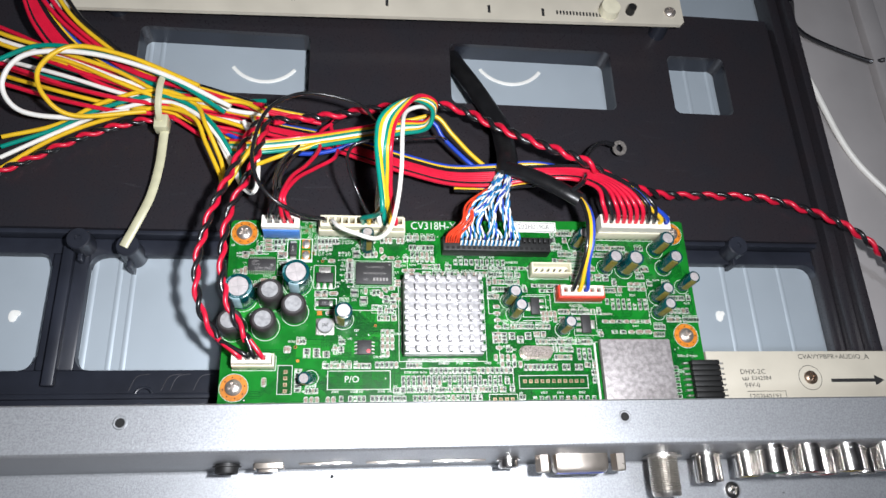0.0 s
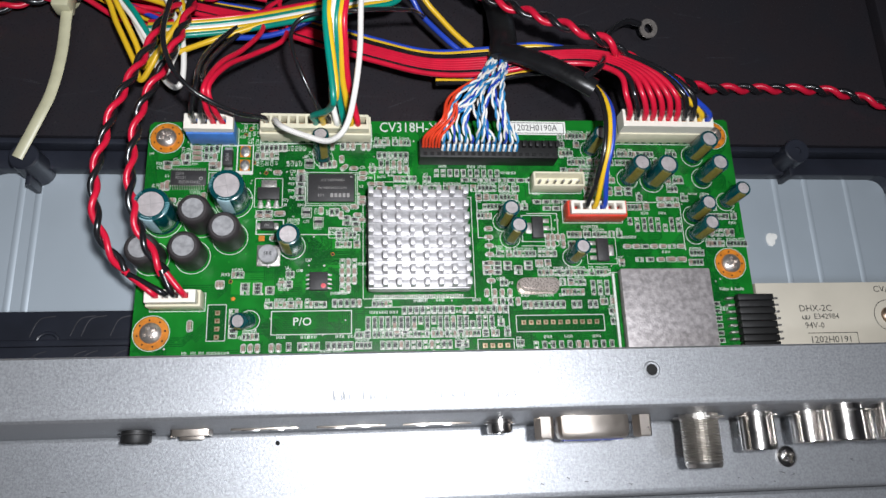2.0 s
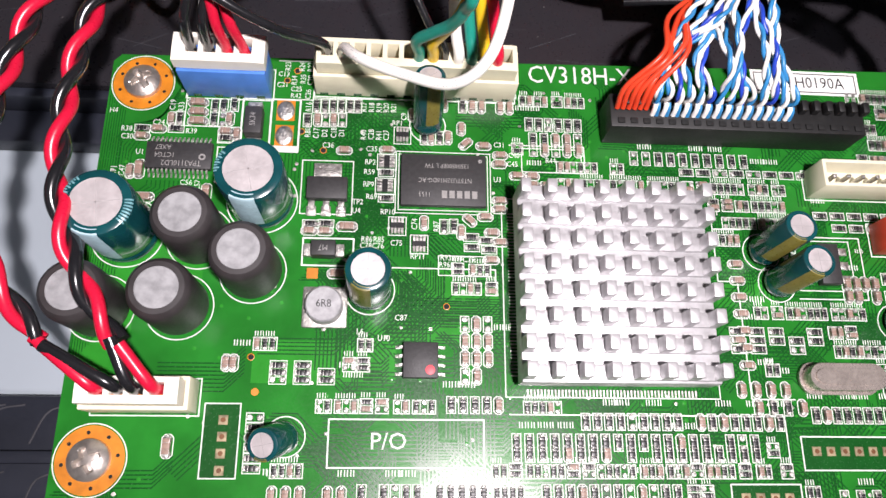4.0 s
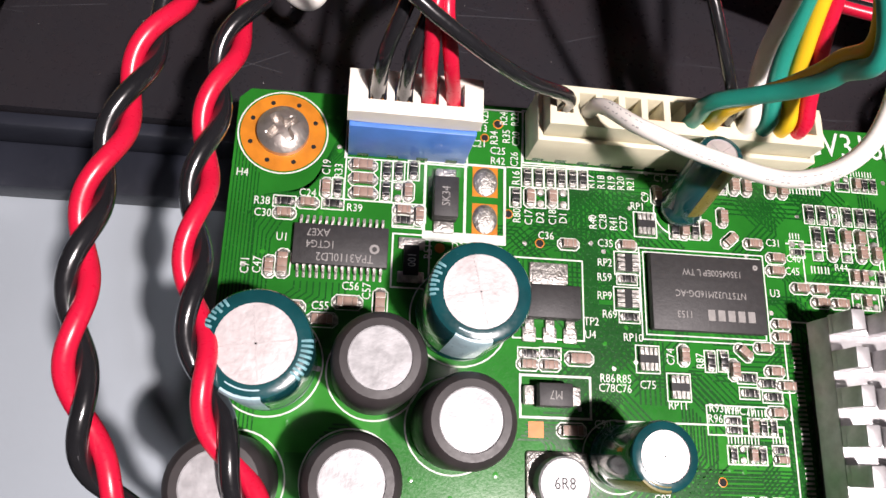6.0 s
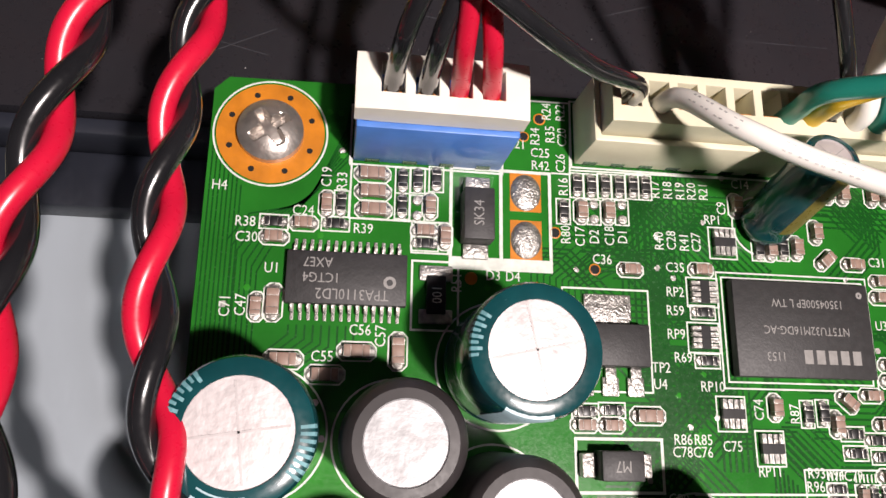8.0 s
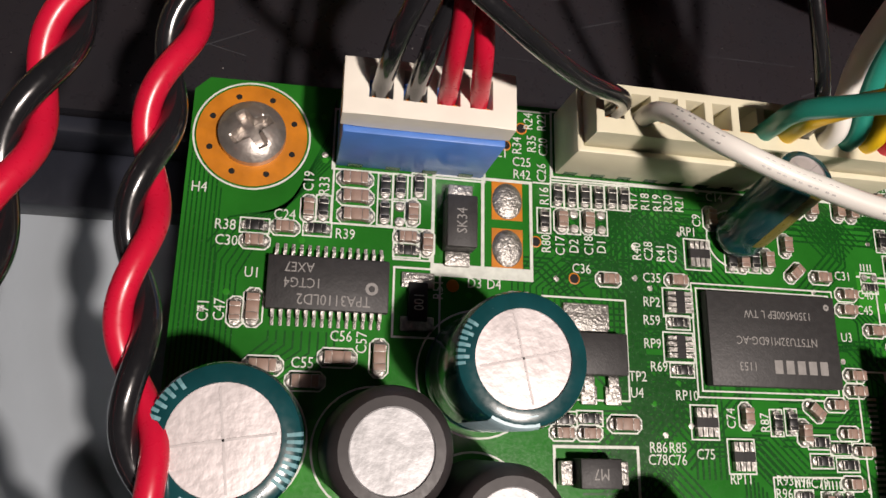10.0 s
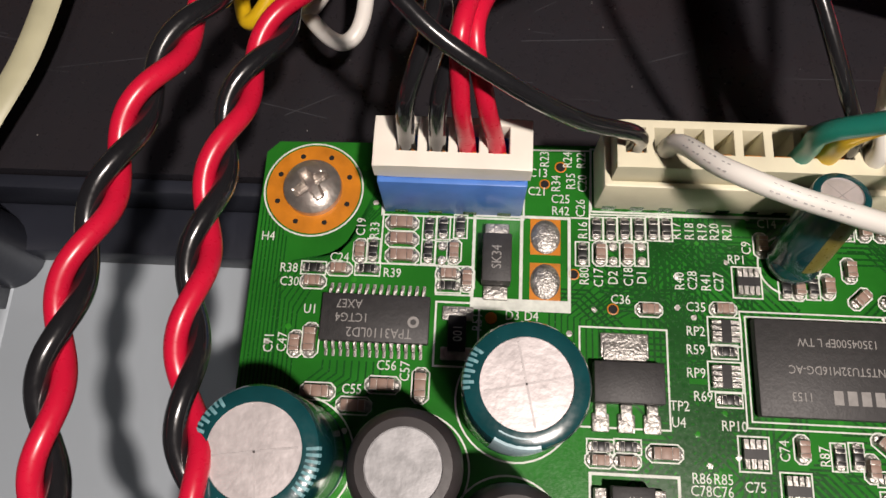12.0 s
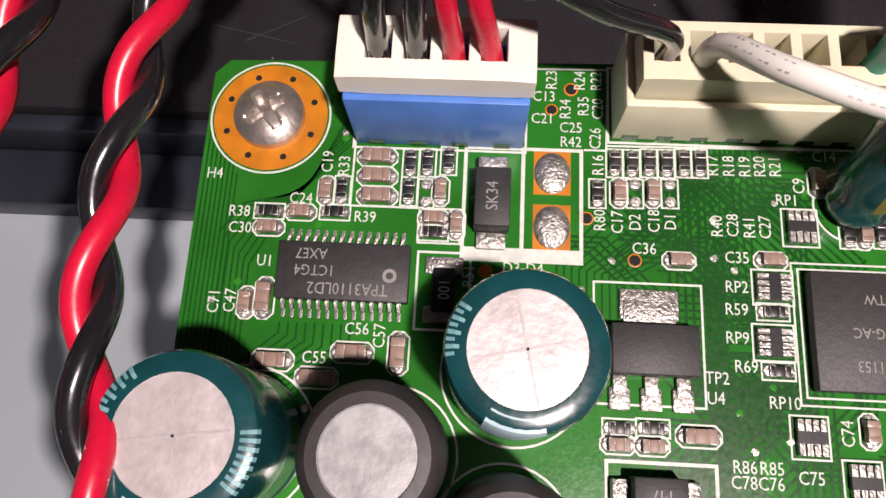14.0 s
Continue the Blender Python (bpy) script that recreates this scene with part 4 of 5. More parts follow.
u1 = chip_body("amplifier_chip", 2.1, 11.8, -14.6, -10.3, 1.05, "black twenty-eight-lead chip with grey print")
legs(u1, 2.72, -10.3, 14, 0.65, 1.15)
legs(u1, 2.72, -14.6, 14, 0.65, -1.25)
bm = bmesh.new()
zt = ZB + 1.062
words(bm, "TPA3110LD2", 7.4, -13.75, zt, 1.25, 180)
words(bm, "1CTG4", 4.9, -12.45, zt, 1.15, 180)
words(bm, "AXE7", 4.6, -11.2, zt, 1.15, 180)
stroke(bm, ring_pts(10.4, -12.7, 0.4, 0, 360, 12), 0.25, zt, True)
part("print", bm, GREYMARK, u1, "grey printed part number", smooth=False)

u3 = chip_body("memory_chip", 40.2, 53.2, -19.4, -11.0, 1.15, "black square memory chip with grey print")
bm = bmesh.new()
zt = ZB + 1.162
words(bm, "NT5TU32M16DG-AC", 46.9, -15.3, zt, 1.05, 180)
words(bm, "13504500EP L TW", 47.2, -12.9, zt, 1.05, 180)
words(bm, "1153", 43.8, -17.6, zt, 1.1, 180)
for k in range(5):
    stroke(bm, [(46.4 + 1.15 * k, -17.6), (47.2 + 1.15 * k, -17.6)], 1.2, zt)
stroke(bm, ring_pts(52.3, -12.0, 0.2, 0, 360, 10), 0.2, zt, True)
part("print", bm, GREYMARK, u3, "grey printed part number", smooth=False)
for g in (0.35, 0.8):
    stroke(sk, rect(40.2 - g, 53.2 + g, -19.4 - g * 1.2, -11.0 + g), 0.14, ZB + 0.031, True)

u4 = chip_body("regulator", 26.2, 32.2, -18.9, -15.4, 1.6, "black three-lead regulator with a soldered tab")
bm = bmesh.new()
box(bm, 27.2, 31.0, -15.4, -13.6, ZB + 0.05, ZB + 0.45, 0.1)
box(bm, 27.0, 31.2, -14.9, -12.7, ZB + 0.03, ZB + 0.3, 0.1)
part("tab", bm, SOLDER, u4)
for x in (26.9, 29.1, 31.3):
    bm = bmesh.new()
    box(bm, x - 0.5, x + 0.5, -20.3, -18.9, ZB + 0.05, ZB + 0.5, 0.12)
    box(bm, x - 0.75, x + 0.75, -21.3, -19.7, ZB + 0.02, ZB + 0.35, 0.15)
    part("lead", bm, SOLDER, u4)
stroke(sk, rect(25.2, 32.9, -20.9, -12.2), 0.16, ZB + 0.032, True)

for x, y, w, h in ((105.8, -27.2, 1.6, 3.2), (124.5, -34, 1.7, 3.4)):
    t = chip_body("regulator", x - w, x + w, y - h, y + h, 1.6, "black three-lead regulator")
    s = -1 if x < 110 else 1
    bm = bmesh.new()
    box(bm, *sorted((x + s * w, x + s * (w + 1.8))), y - 1.6, y + 1.6, ZB + 0.05, ZB + 0.5, 0.1)
    part("tab", bm, SOLDER, t)
    for k in (-1, 0, 1):
        bm = bmesh.new()
        box(bm, *sorted((x - s * w, x - s * (w + 2.0))), y + 2.2 * k - 0.6, y + 2.2 * k + 0.6, ZB + 0.03, ZB + 0.5, 0.1)
        part("lead", bm, SOLDER, t)
    stroke(sk, rect(x - 4.4, x + 4.4, y - 4, y + 4), 0.16, ZB + 0.032, True)

u10 = chip_body("flash_chip", 41.0, 45.9, -45.2, -40.2, 1.5, "black eight-lead chip with a red dot")
legs(u10, -44.6, 45.9, 4, 1.27, 1.1, 0.42, "y")
legs(u10, -44.6, 41.0, 4, 1.27, -1.1, 0.42, "y")
bm = bmesh.new()
lathe(bm, [(0.7, ZB + 1.52), (0.6, ZB + 1.56), (0, ZB + 1.56)], 14, at(44.8, -44.1, 0))
part("paint_dot", bm, PINK, u10, "red paint dot")


def diode(x0, x1, y0, y1, text="", turn=90, along="y"):
    d = chip_body("diode", x0, x1, y0, y1, 2.2, "black rectangular surface-mount diode")
    for s in (0, 1):
        bm = bmesh.new()
        if along == "y":
            a, b = ((y0 - 1.3, y0), (y1, y1 + 1.2))[s]
            box(bm, x0 + 0.2, x1 - 0.2, a, b, ZB + 0.02, ZB + (0.5, 1.3)[s], 0.15)
        else:
            a, b = ((x0 - 1.2, x0), (x1, x1 + 1.2))[s]
            box(bm, a, b, y0 + 0.2, y1 - 0.2, ZB + 0.02, ZB + 0.9, 0.15)
        part("terminal", bm, SOLDER, d)
    if text:
        bm = bmesh.new()
        words(bm, text, (x0 + x1) / 2, (y0 + y1) / 2, ZB + 2.212, 1.25, turn)
        part("print", bm, GREYMARK, d, smooth=False)


diode(16.3, 18.9, -8.9, -4.4, "SK34")
diode(27.4, 30.9, -27.9, -25.6, "M7", 180, "x")
bm = bmesh.new()
box(bm, 13.5, 15.1, -15.0, -11.8, ZB + 0.05, ZB + 0.6, 0.08)
r51 = part("chip_resistor", bm, CHIPRES, board, "large chip resistor marked 100")
for y0, y1 in ((-12.2, -10.9), (-15.8, -14.6)):
    bm = bmesh.new()
    box(bm, 12.9, 15.7, y0, y1, ZB + 0.02, ZB + 0.35, 0.12)
    part("terminal", bm, SOLDER, r51)
bm = bmesh.new()
words(bm, "100", 14.3, -13.4, ZB + 0.612, 1.2, -90)
part("print", bm, SILK, r51, smooth=False)
stroke(sk, rect(12.3, 16.2, -16.3, -10.5), 0.18, ZB + 0.032, True)
# two unfitted pads beside the diode
for y in (-3.9, -8.2):
    bm = bmesh.new()
    box(bm, 20.7, 23.5, y - 1.75, y + 1.75, ZB, ZB + 0.05)
    p = part("bare_pad", bm, COPPER, board)
    bm = bmesh.new()
    lathe(bm, [(1.68, 0), (1.5, 0.16), (0.95, 0.32), (0, 0.38)], 20, at(22.1, y, ZB + 0.05) @ Matrix.Diagonal((0.82, 1, 1, 1)))
    part("solder_blob", bm, SOLDER, p)
stroke(sk, rect(15.5, 24.3, -10.9, -2.0), 0.28, ZB + 0.033, True)
stroke(sk, [(19.9, -2.0), (19.9, -10.9)], 0.3, ZB + 0.031)
stroke(sk, [(15.5, -10.4), (24.3, -10.4)], 0.9, ZB + 0.029)
stroke(sk, [(15.5, -1.8), (6.9, -1.8), (6.9, -7.1), (15.3, -7.1), (15.3, -9.8), (12.2, -9.8), (12.2, -7.1)], 0.16, ZB + 0.0335)
stroke(sk, [(20.5, 4.9), (26.4, 5.0), (26.2, -1.9), (24.5, -1.9)], 0.16, ZB + 0.0335)
stroke(sk, [(26.3, -1.5), (58, -1.0)], 0.16, ZB + 0.0335)
# small power inductor
bm = bmesh.new()
box(bm, 26.5, 32.9, -38.2, -32.2, ZB + 0.02, ZB + 0.5, 0.3)
l6 = part("power_inductor", bm, SOLDER, board, "square power inductor with a round grey core")
bm = bmesh.new()
lathe(bm, [(2.6, 0.5), (2.6, 2.6), (2.4, 2.8), (0, 2.8)], 24, at(29.7, -35.2, ZB))
part("core", bm, FERRITE_TOP, l6)
bm = bmesh.new()
words(bm, "6R8", 29.7, -35.2, ZB + 2.812, 1.6)
part("print", bm, INK, l6, smooth=False)
stroke(sk, rect(26.0, 33.4, -28.9, -24.7), 0.25, ZB + 0.032, True)
# crystal
bm = bmesh.new()
pts = ring_pts(100.9, -44.6, 1.9, 90, 270, 10) + ring_pts(108.5, -44.6, 1.9, 270, 450, 10)
for grow, z0, z1 in ((0.55, 0.3, 0.8), (0.0, 0.8, 3.2), (-1.0, 3.2, 3.5)):
    ring0 = [bm.verts.new((104.7 + (x - 104.7) * (1 + grow * 0.12), -44.6 + (y + 44.6) * (1 + grow * 0.4), ZB + z0)) for x, y in pts]
    ring1 = [bm.verts.new((104.7 + (x - 104.7) * (1 + grow * 0.12), -44.6 + (y + 44.6) * (1 + grow * 0.4), ZB + z1)) for x, y in pts]
    for k in range(len(pts)):
        j = (k + 1) % len(pts)
        bm.faces.new((ring0[k], ring0[j], ring1[j], ring1[k]))
    bm.faces.new(ring1)
part("crystal", bm, CANBROWN, board, "oval metal crystal can")
# tuner shield
bm = bmesh.new()
box(bm, 128.4, 155.0, -69, -40.2, ZB + 0.3, ZB + 3.2, 0.4)
part("shield_can", bm, FOIL, board, "dull grey metal shield can")
bm = bmesh.new()
box(bm, 126.6, 127.3, -66, -41, ZB, ZB + 0.8, 0.1)
part("shield_rail", bm, SILK, board, "thin white rail beside the shield")

# ---- heatsink ----
bm = bmesh.new()
box(bm, 57.0, 84.8, -46.2, -18.0, ZB + 2.0, ZB + 5.6, 0.2)
hs = part("heatsink", bm, ALU, board, "silver cross-cut pin-fin aluminium heatsink")
bm = bmesh.new()
box(bm, 58, 84.0, -45, -20, ZB + 0.1, ZB + 1.95, 0.1)
part("processor", bm, ICBLACK, hs, "black processor under the heatsink")
bm = bmesh.new()
for x0, y0, dx, dy in ((58.6, -47.0, 0.5, 0), (58.6, -18.0, 0.5, 0), (56.4, -44.6, 0, 0.5), (84.6, -44.6, 0, 0.5)):
    for k in range(50):
        stroke(bm, [(x0 + dx * k, y0 + dy * k), (x0 + dx * k + (0.24 if dx else 1.0), y0 + dy * k)], 1.0 if dx else 0.24, ZB + 0.05)
tagged(part("lead_comb", bm, SOLDER, hs, "fine comb of processor leads", smooth=False), kind="stuff")
for j in range(8):
    bm = bmesh.new()
    box(bm, 57.05, 84.75, -45.85 + 3.7 * j, -43.75 + 3.7 * j, ZB + 5.5, ZB + 6.3, 0.12)
    part("fin_foot", bm, ALU, hs, "low ridge under a row of fins")
bm = bmesh.new()
box(bm, -0.72, 0.72, -1.02, 1.02, 0, 3.1, 0.14)
fin = shared("fin", bm, [ALU])
for i in range(8):
    for j in range(8):
        piece("fin", fin, hs, (57.8 + 3.76 * i, -44.8 + 3.7 * j, ZB + 6.1))
stroke(sk, rect(55.6, 86.8, -47.6, -17.6), 0.16, ZB + 0.032, True)

# ---- sockets on the board ----
def socket(name, x0, x1, y0, y1, h, material, label, wall=0.8, notches=0):
    bm = bmesh.new()
    box(bm, x0, x1, y0, y1, ZB + 0.05, ZB + h)
    top = max(bm.faces, key=lambda f: f.calc_center_median().z)
    bmesh.ops.inset_region(bm, faces=[top], thickness=wall)
    well = bmesh.ops.extrude_face_region(bm, geom=[top])
    for g in well["geom"]:
        if isinstance(g, bmesh.types.BMVert):
            g.co.z = ZB + 1.6
    bmesh.ops.delete(bm, geom=[top], context="FACES_ONLY")
    bmesh.ops.bevel(bm, geom=bm.edges[:], offset=0.12, segments=2, affect="EDGES", profile=0.5)
    s = part(name, bm, material, board, label)
    for k in range(notches):
        bm = bmesh.new()
        x = x0 + (x1 - x0) * (k + 0.5) / notches
        box(bm, x - 0.62, x + 0.62, y0 - 0.03, y0 + 0.3, ZB + 0.02, ZB + 0.8)
        part("foot_notch", bm, DARKGREEN, s)
    stroke(sk, rect(x0 - 0.25, x1 + 0.25, y0 - 0.3, y1 + 0.3), 0.18, ZB + 0.0325, True)
    return s


def plug(parent, x0, x1, y0, y1, z0, z1, n, material=WHITEPL, first=None, step=2.5):
    """A wire housing with one open slot a way."""
    bm = bmesh.new()
    first = x0 + (x1 - x0 - step * (n - 1)) / 2 if first is None else first
    slot = min(0.88, step * 0.34)
    ex = [x0] + [first + step * k + s * slot for k in range(n) for s in (-1, 1)] + [x1]
    ey = (y0, y0 + (y1 - y0) * 0.32, y1 - 0.7, y1)
    cells = [[bm.verts.new((x, y, z1)) for x in ex] for y in ey]
    for r in range(3):
        for c in range(len(ex) - 1):
            if r != 1 or c % 2 == 0:
                bm.faces.new((cells[r][c], cells[r][c + 1], cells[r + 1][c + 1], cells[r + 1][c]))
    low = bmesh.ops.extrude_face_region(bm, geom=bm.faces[:])
    for g in low["geom"]:
        if isinstance(g, bmesh.types.BMVert):
            g.co.z = z0
    rim = [e for e in bm.edges if len(e.link_faces) == 2 and e.calc_face_angle(0) > 1.0]
    bmesh.ops.bevel(bm, geom=rim, offset=0.14, segments=2, affect="EDGES", profile=0.5)
    p = part("plug", bm, material, parent, "white nylon wire housing")
    for k in range(n):
        x = first + step * k
        bm = bmesh.new()
        box(bm, x - 0.7, x + 0.7, y0 + (y1 - y0) * 0.28, y0 + (y1 - y0) * 0.36, z1 - 1.6, z1 - 0.25, 0.1)
        part("contact", bm, COPPER, p, "brass contact")
    return [first + step * k for k in range(n)]


socket("wire_header", 7.0, 19.8, -2.0, 2.9, 7.3, BLUEPL, "blue nylon four-way header", notches=4)
speaker_lead = thing("supply_lead", "short lead of black and red wires in a white plug", "cable", (13, 0, 29))
xs = plug(speaker_lead, 6.8, 20.0, -1.5, 3.1, 30.35, 32.6, 4, step=2.55)
wire(speaker_lead, "black", [(xs[0], 0.4, 31.0), (xs[0], 0.8, 33.6), (xs[0] + 0.4, 1.6, 38.5), (xs[0] + 2.2, 6, 42.5), (11.2, 14.1, 38), (11.9, 22.7, 32), (15.4, 32.3, 26), (22.6, 41.5, 22), (30, 49, 20), (38, 56, 18)], 0.74)
wire(speaker_lead, "black", [(xs[1], 0.4, 31.0), (xs[1], 0.8, 33.6), (xs[1] + 0.3, 1.8, 38.5), (xs[1] + 1.8, 6.5, 42), (12.7, 13.4, 38), (13.8, 21.7, 32), (17.2, 31.8, 25), (24.5, 41.4, 21), (30, 49, 20), (38, 56, 18)], 0.74)
wire(speaker_lead, "red", [(xs[2], 0.4, 31.0), (xs[2] - 0.2, 0.8, 33.6), (xs[2] - 0.7, 1.6, 38.5), (xs[2] - 0.6, 5.6, 43), (16.8, 15.6, 38), (21.6, 23.8, 32), (25.8, 34.0, 26), (25.9, 43.6, 22), (30, 49, 20), (38, 56, 18)], 0.74)
wire(speaker_lead, "red", [(xs[3], 0.4, 31.0), (xs[3] - 0.4, 0.8, 33.6), (xs[3] - 1.4, 1.8, 38.5), (xs[3] - 2.2, 6.4, 42), (18.7, 15.0, 38), (24.6, 23.0, 31), (31.9, 30.9, 26), (32.5, 39.8, 22), (30, 49, 20), (38, 56, 18)], 0.74)

socket("wire_header", 26.6, 57.9, -0.9, 4.9, 5.6, CREAM, "long cream nylon wire header", notches=12)
key_lead = thing("keypad_lead", "harness of coloured wires in a long cream plug", "cable", (42, 2, 27))
xs = plug(key_lead, 27.2, 57.3, -0.2, 4.2, 26, 31.2, 12, CREAM, step=2.45)
wire(key_lead, "black", [(xs[0], 1.8, 29.5), (xs[0] - 0.4, 1.6, 33.5), (23, 0.4, 38), (17, 1.2, 42), (11, 4, 45), (6, 10, 47), (4, 20, 48), (7, 35, 47), (14, 43, 46), (24, 47, 44), (40, 46, 40), (47, 43.5, 32), (54, 41, 26)], 0.7)
wire(key_lead, "white", [(xs[1], 1.6, 29.5), (xs[1] + 0.3, 0.8, 33.8), (34, -3, 37.4), (40, -6, 38.6), (46.7, -8.6, 41), (51.2, -6.5, 45), (53.6, 2, 48), (55, 14, 50), (55.4, 28, 52), (57, 38, 48), (63, 44, 43), (68, 46, 38)], 0.8)
bm = bmesh.new()
run = spline([(xs[1], 1.6, 29.5), (xs[1] + 0.3, 0.8, 33.8), (34, -3, 37.4), (40, -6, 38.6), (46.7, -8.6, 41), (51.2, -6.5, 45), (53.6, 2, 48)], 30)
up, gone, mark = Vector((0.0, -0.45, 0.89)), 0.0, 0
for a, b in zip(run[34:150], run[35:151]):
    gone += (b - a).length
    if gone > 1.15:
        gone, mark = 0.0, mark + 1
        if mark % 7 > 4:
            continue
        d = (b - a).normalized()
        u = (up - d * up.dot(d)).normalized()
        w = d.cross(u)
        for du, h0, h1 in ((0.0, -0.34, 0.34), (0.46, -0.34, 0.34)):
            e = 0.13
            q = [a + d * (du + s) + w * t + u * 0.8 * math.sqrt(1 - (t / 0.8) ** 2) + u * 0.015 for s, t in ((-e, h0), (e, h0), (e, h1), (-e, h1))]
            bm.faces.new([bm.verts.new(c) for c in q])
part("wire_print", bm, WIREINK, key_lead, "grey printed marks on the white wire", smooth=False)
loops = [
    ("green", 42.4, [(41.9, 0.9, 36.3), (44.1, 0.0, 39.8), (46.3, -0.8, 43), (47.6, -1.4, 47), (48.2, -0.4, 52)]),
    ("yellow", 44.5, [(44.2, 1.1, 35.3), (45.4, 0.9, 38.2), (46.8, 0.3, 42), (47.9, 0.1, 46.5), (48.9, 1.6, 51)]),
    ("white", 48.3, [(47.7, 3.4, 34.6), (47.2, 6.0, 37.8), (47.4, 9.2, 43), (47.8, 14, 50)]),
    ("green", 50.3, [(49.8, 3.4, 34.6), (49.2, 6.0, 37.8), (48.8, 9.2, 43), (49.0, 14, 50)]),
    ("yellow", 52.3, [(51.7, 3.3, 34.6), (51.0, 5.8, 37.8), (50.2, 9.2, 43), (50.1, 14, 50)]),
    ("red", 54.2, [(53.6, 3.2, 34.6), (52.8, 5.8, 37.8), (51.6, 9.4, 43), (51.2, 14, 50)]),
]
for i, (col, foot, way) in enumerate(loops):
    o = (i - 2.5) * 1.0
    wire(key_lead, col, [(foot, 1.3, 29.5), (foot, 1.4, 32.5)] + way + [(48.6 + o, 21, 55.5), (51 + o, 32, 56 - 0.4 * i), (60 + o * 0.5, 43 + o * 0.3, 50), (68 + o * 0.3, 44.5 + o * 0.5, 43), (66, 40 + o * 0.6, 37), (56, 40.5 + o, 33), (40, 40 + o, 28), (20, 38 + o, 24), (2, 34 + o, 26), (-8, 36 + o, 22)], 0.85)
wire(key_lead, "black", [(46.4, 1.6, 29.5), (46.0, 2.2, 33.2), (43.2, 3.6, 37.6), (39.5, 10, 42), (36.8, 17, 44), (37, 23, 45), (42, 26.4, 46), (56.7, 27.2, 48), (69, 32.3, 41), (74, 38, 30)], 0.6)

# left lead of twisted pairs to the lower header
socket("wire_header", -0.6, 13.2, -50.2, -45.8, 5.2, CREAM, "cream nylon four-way header", notches=4)
speaker_pairs = thing("speaker_lead", "two red and black twisted pairs in a white plug", "cable", (6, -48, 27))
xs = plug(speaker_pairs, -0.4, 12.4, -49.6, -46.2, 26, 30.4, 4)
A = [(-4.6, -42.2, 32), (-9.6, -35, 36), (-11.6, -28.5, 38), (-12.4, -22, 38.8), (-12.4, -15, 39), (-11.2, -7, 39), (-9.4, 1.5, 39), (-6.6, 10.5, 37.8), (-3.3, 22.6, 35), (-1.0, 33, 32), (3, 47, 25)]
Bp = [(4.6, -42.2, 32), (1.0, -36.5, 34), (-2.2, -30, 34.8), (-4.4, -22.5, 35), (-5.3, -15, 35), (-5.2, -8, 35), (-4.6, 0, 35), (-3.0, 6.5, 35), (0.0, 14.2, 34.5), (3.4, 26.2, 32.5), (6, 46, 26)]
twisted(speaker_pairs, A, 0.82, 13.2, phase=5.09)
twisted(speaker_pairs, Bp, 0.85, 13.4, phase=3.11)
for k, (col, end) in enumerate((("red", (-5.2, -41.8, 33)), ("black", (-4.0, -42.8, 33)), ("black", (4.4, -41.9, 34)), ("red", (5.6, -42.7, 34)))):
    wire(speaker_pairs, col, [(xs[k], -47.8, 28.5), (xs[k] - 0.6, -47.2, 32), end], 0.84)
def plated(x, y, strip):
    """One square solder-coated pad with an open hole."""
    bm = bmesh.new()
    lathe(bm, [(0.92, ZB + 0.03), (0.86, ZB + 0.09), (0.3, ZB + 0.1), (0.2, ZB + 0.04)], 4, at(x, y, 0, 0, 0, 45))
    pad = part("plated_hole", bm, PADGOLD, strip)
    bm = bmesh.new()
    lathe(bm, [(0.34, ZB + 0.105), (0, ZB + 0.105)], 12, at(x, y, 0))
    part("bore", bm, BOREBROWN, pad)


bm = bmesh.new()
box(bm, 14.2, 19.0, -58.6, -48.8, ZB + 0.01, ZB + 0.03)
j11 = part("hole_strip", bm, DARKGREEN, board, "empty row of four plated holes")
for k in range(4):
    plated(16.8, -51 - 2.2 * k, j11)
stroke(sk, rect(14.2, 19.0, -58.6, -48.8), 0.18, ZB + 0.035, True)
bm = bmesh.new()
box(bm, 98.0, 123.2, -57.4, -52.8, ZB + 0.01, ZB + 0.03)
j12 = part("hole_strip", bm, DARKGREEN, board, "empty row of eleven plated holes")
for k in range(11):
    plated(100.1 + 2.1 * k, -54.8, j12)
stroke(sk, rect(98.0, 123.2, -57.4, -52.8), 0.2, ZB + 0.036, True)
bm = bmesh.new()
box(bm, 86.9, 97.0, -62.6, -59.3, ZB + 0.01, ZB + 0.03)
j9 = part("hole_strip", bm, DARKGREEN, board, "short empty row of four plated holes")
for k in range(4):
    plated(88.9 + 2.1 * k, -61.1, j9)
stroke(sk, rect(86.9, 97.0, -62.6, -59.3), 0.2, ZB + 0.036, True)

# black two-row display header and its loom
bm = bmesh.new()
box(bm, 71.8, 112.3, -7.6, -2.0, ZB + 0.1, ZB + 6.0, 0.2)
lv = part("display_header", bm, PLASTIC_BLACK, board, "long black two-row display header")
bm = bmesh.new()
box(bm, -0.55, 0.55, -0.45, 0.45, 0, 0.3, 0.05)
cell = shared("cell", bm, [HOLE])
bm = bmesh.new()
box(bm, -0.5, 0.5, -0.9, 0.9, 0, 1.6, 0.15)
rib = shared("rib", bm, [PLASTIC_BLACK])
for k in range(20):
    piece("cell", cell, lv, (73.4 + 1.98 * k, -6.6, ZB + 5.95))
    piece("rib", rib, lv, (74.4 + 1.98 * k, -3.6, ZB + 5.95))
loom = thing("display_loom", "taped loom of blue, white and red fine wires to the display", "cable", (95, 15, 20))
ends = 20
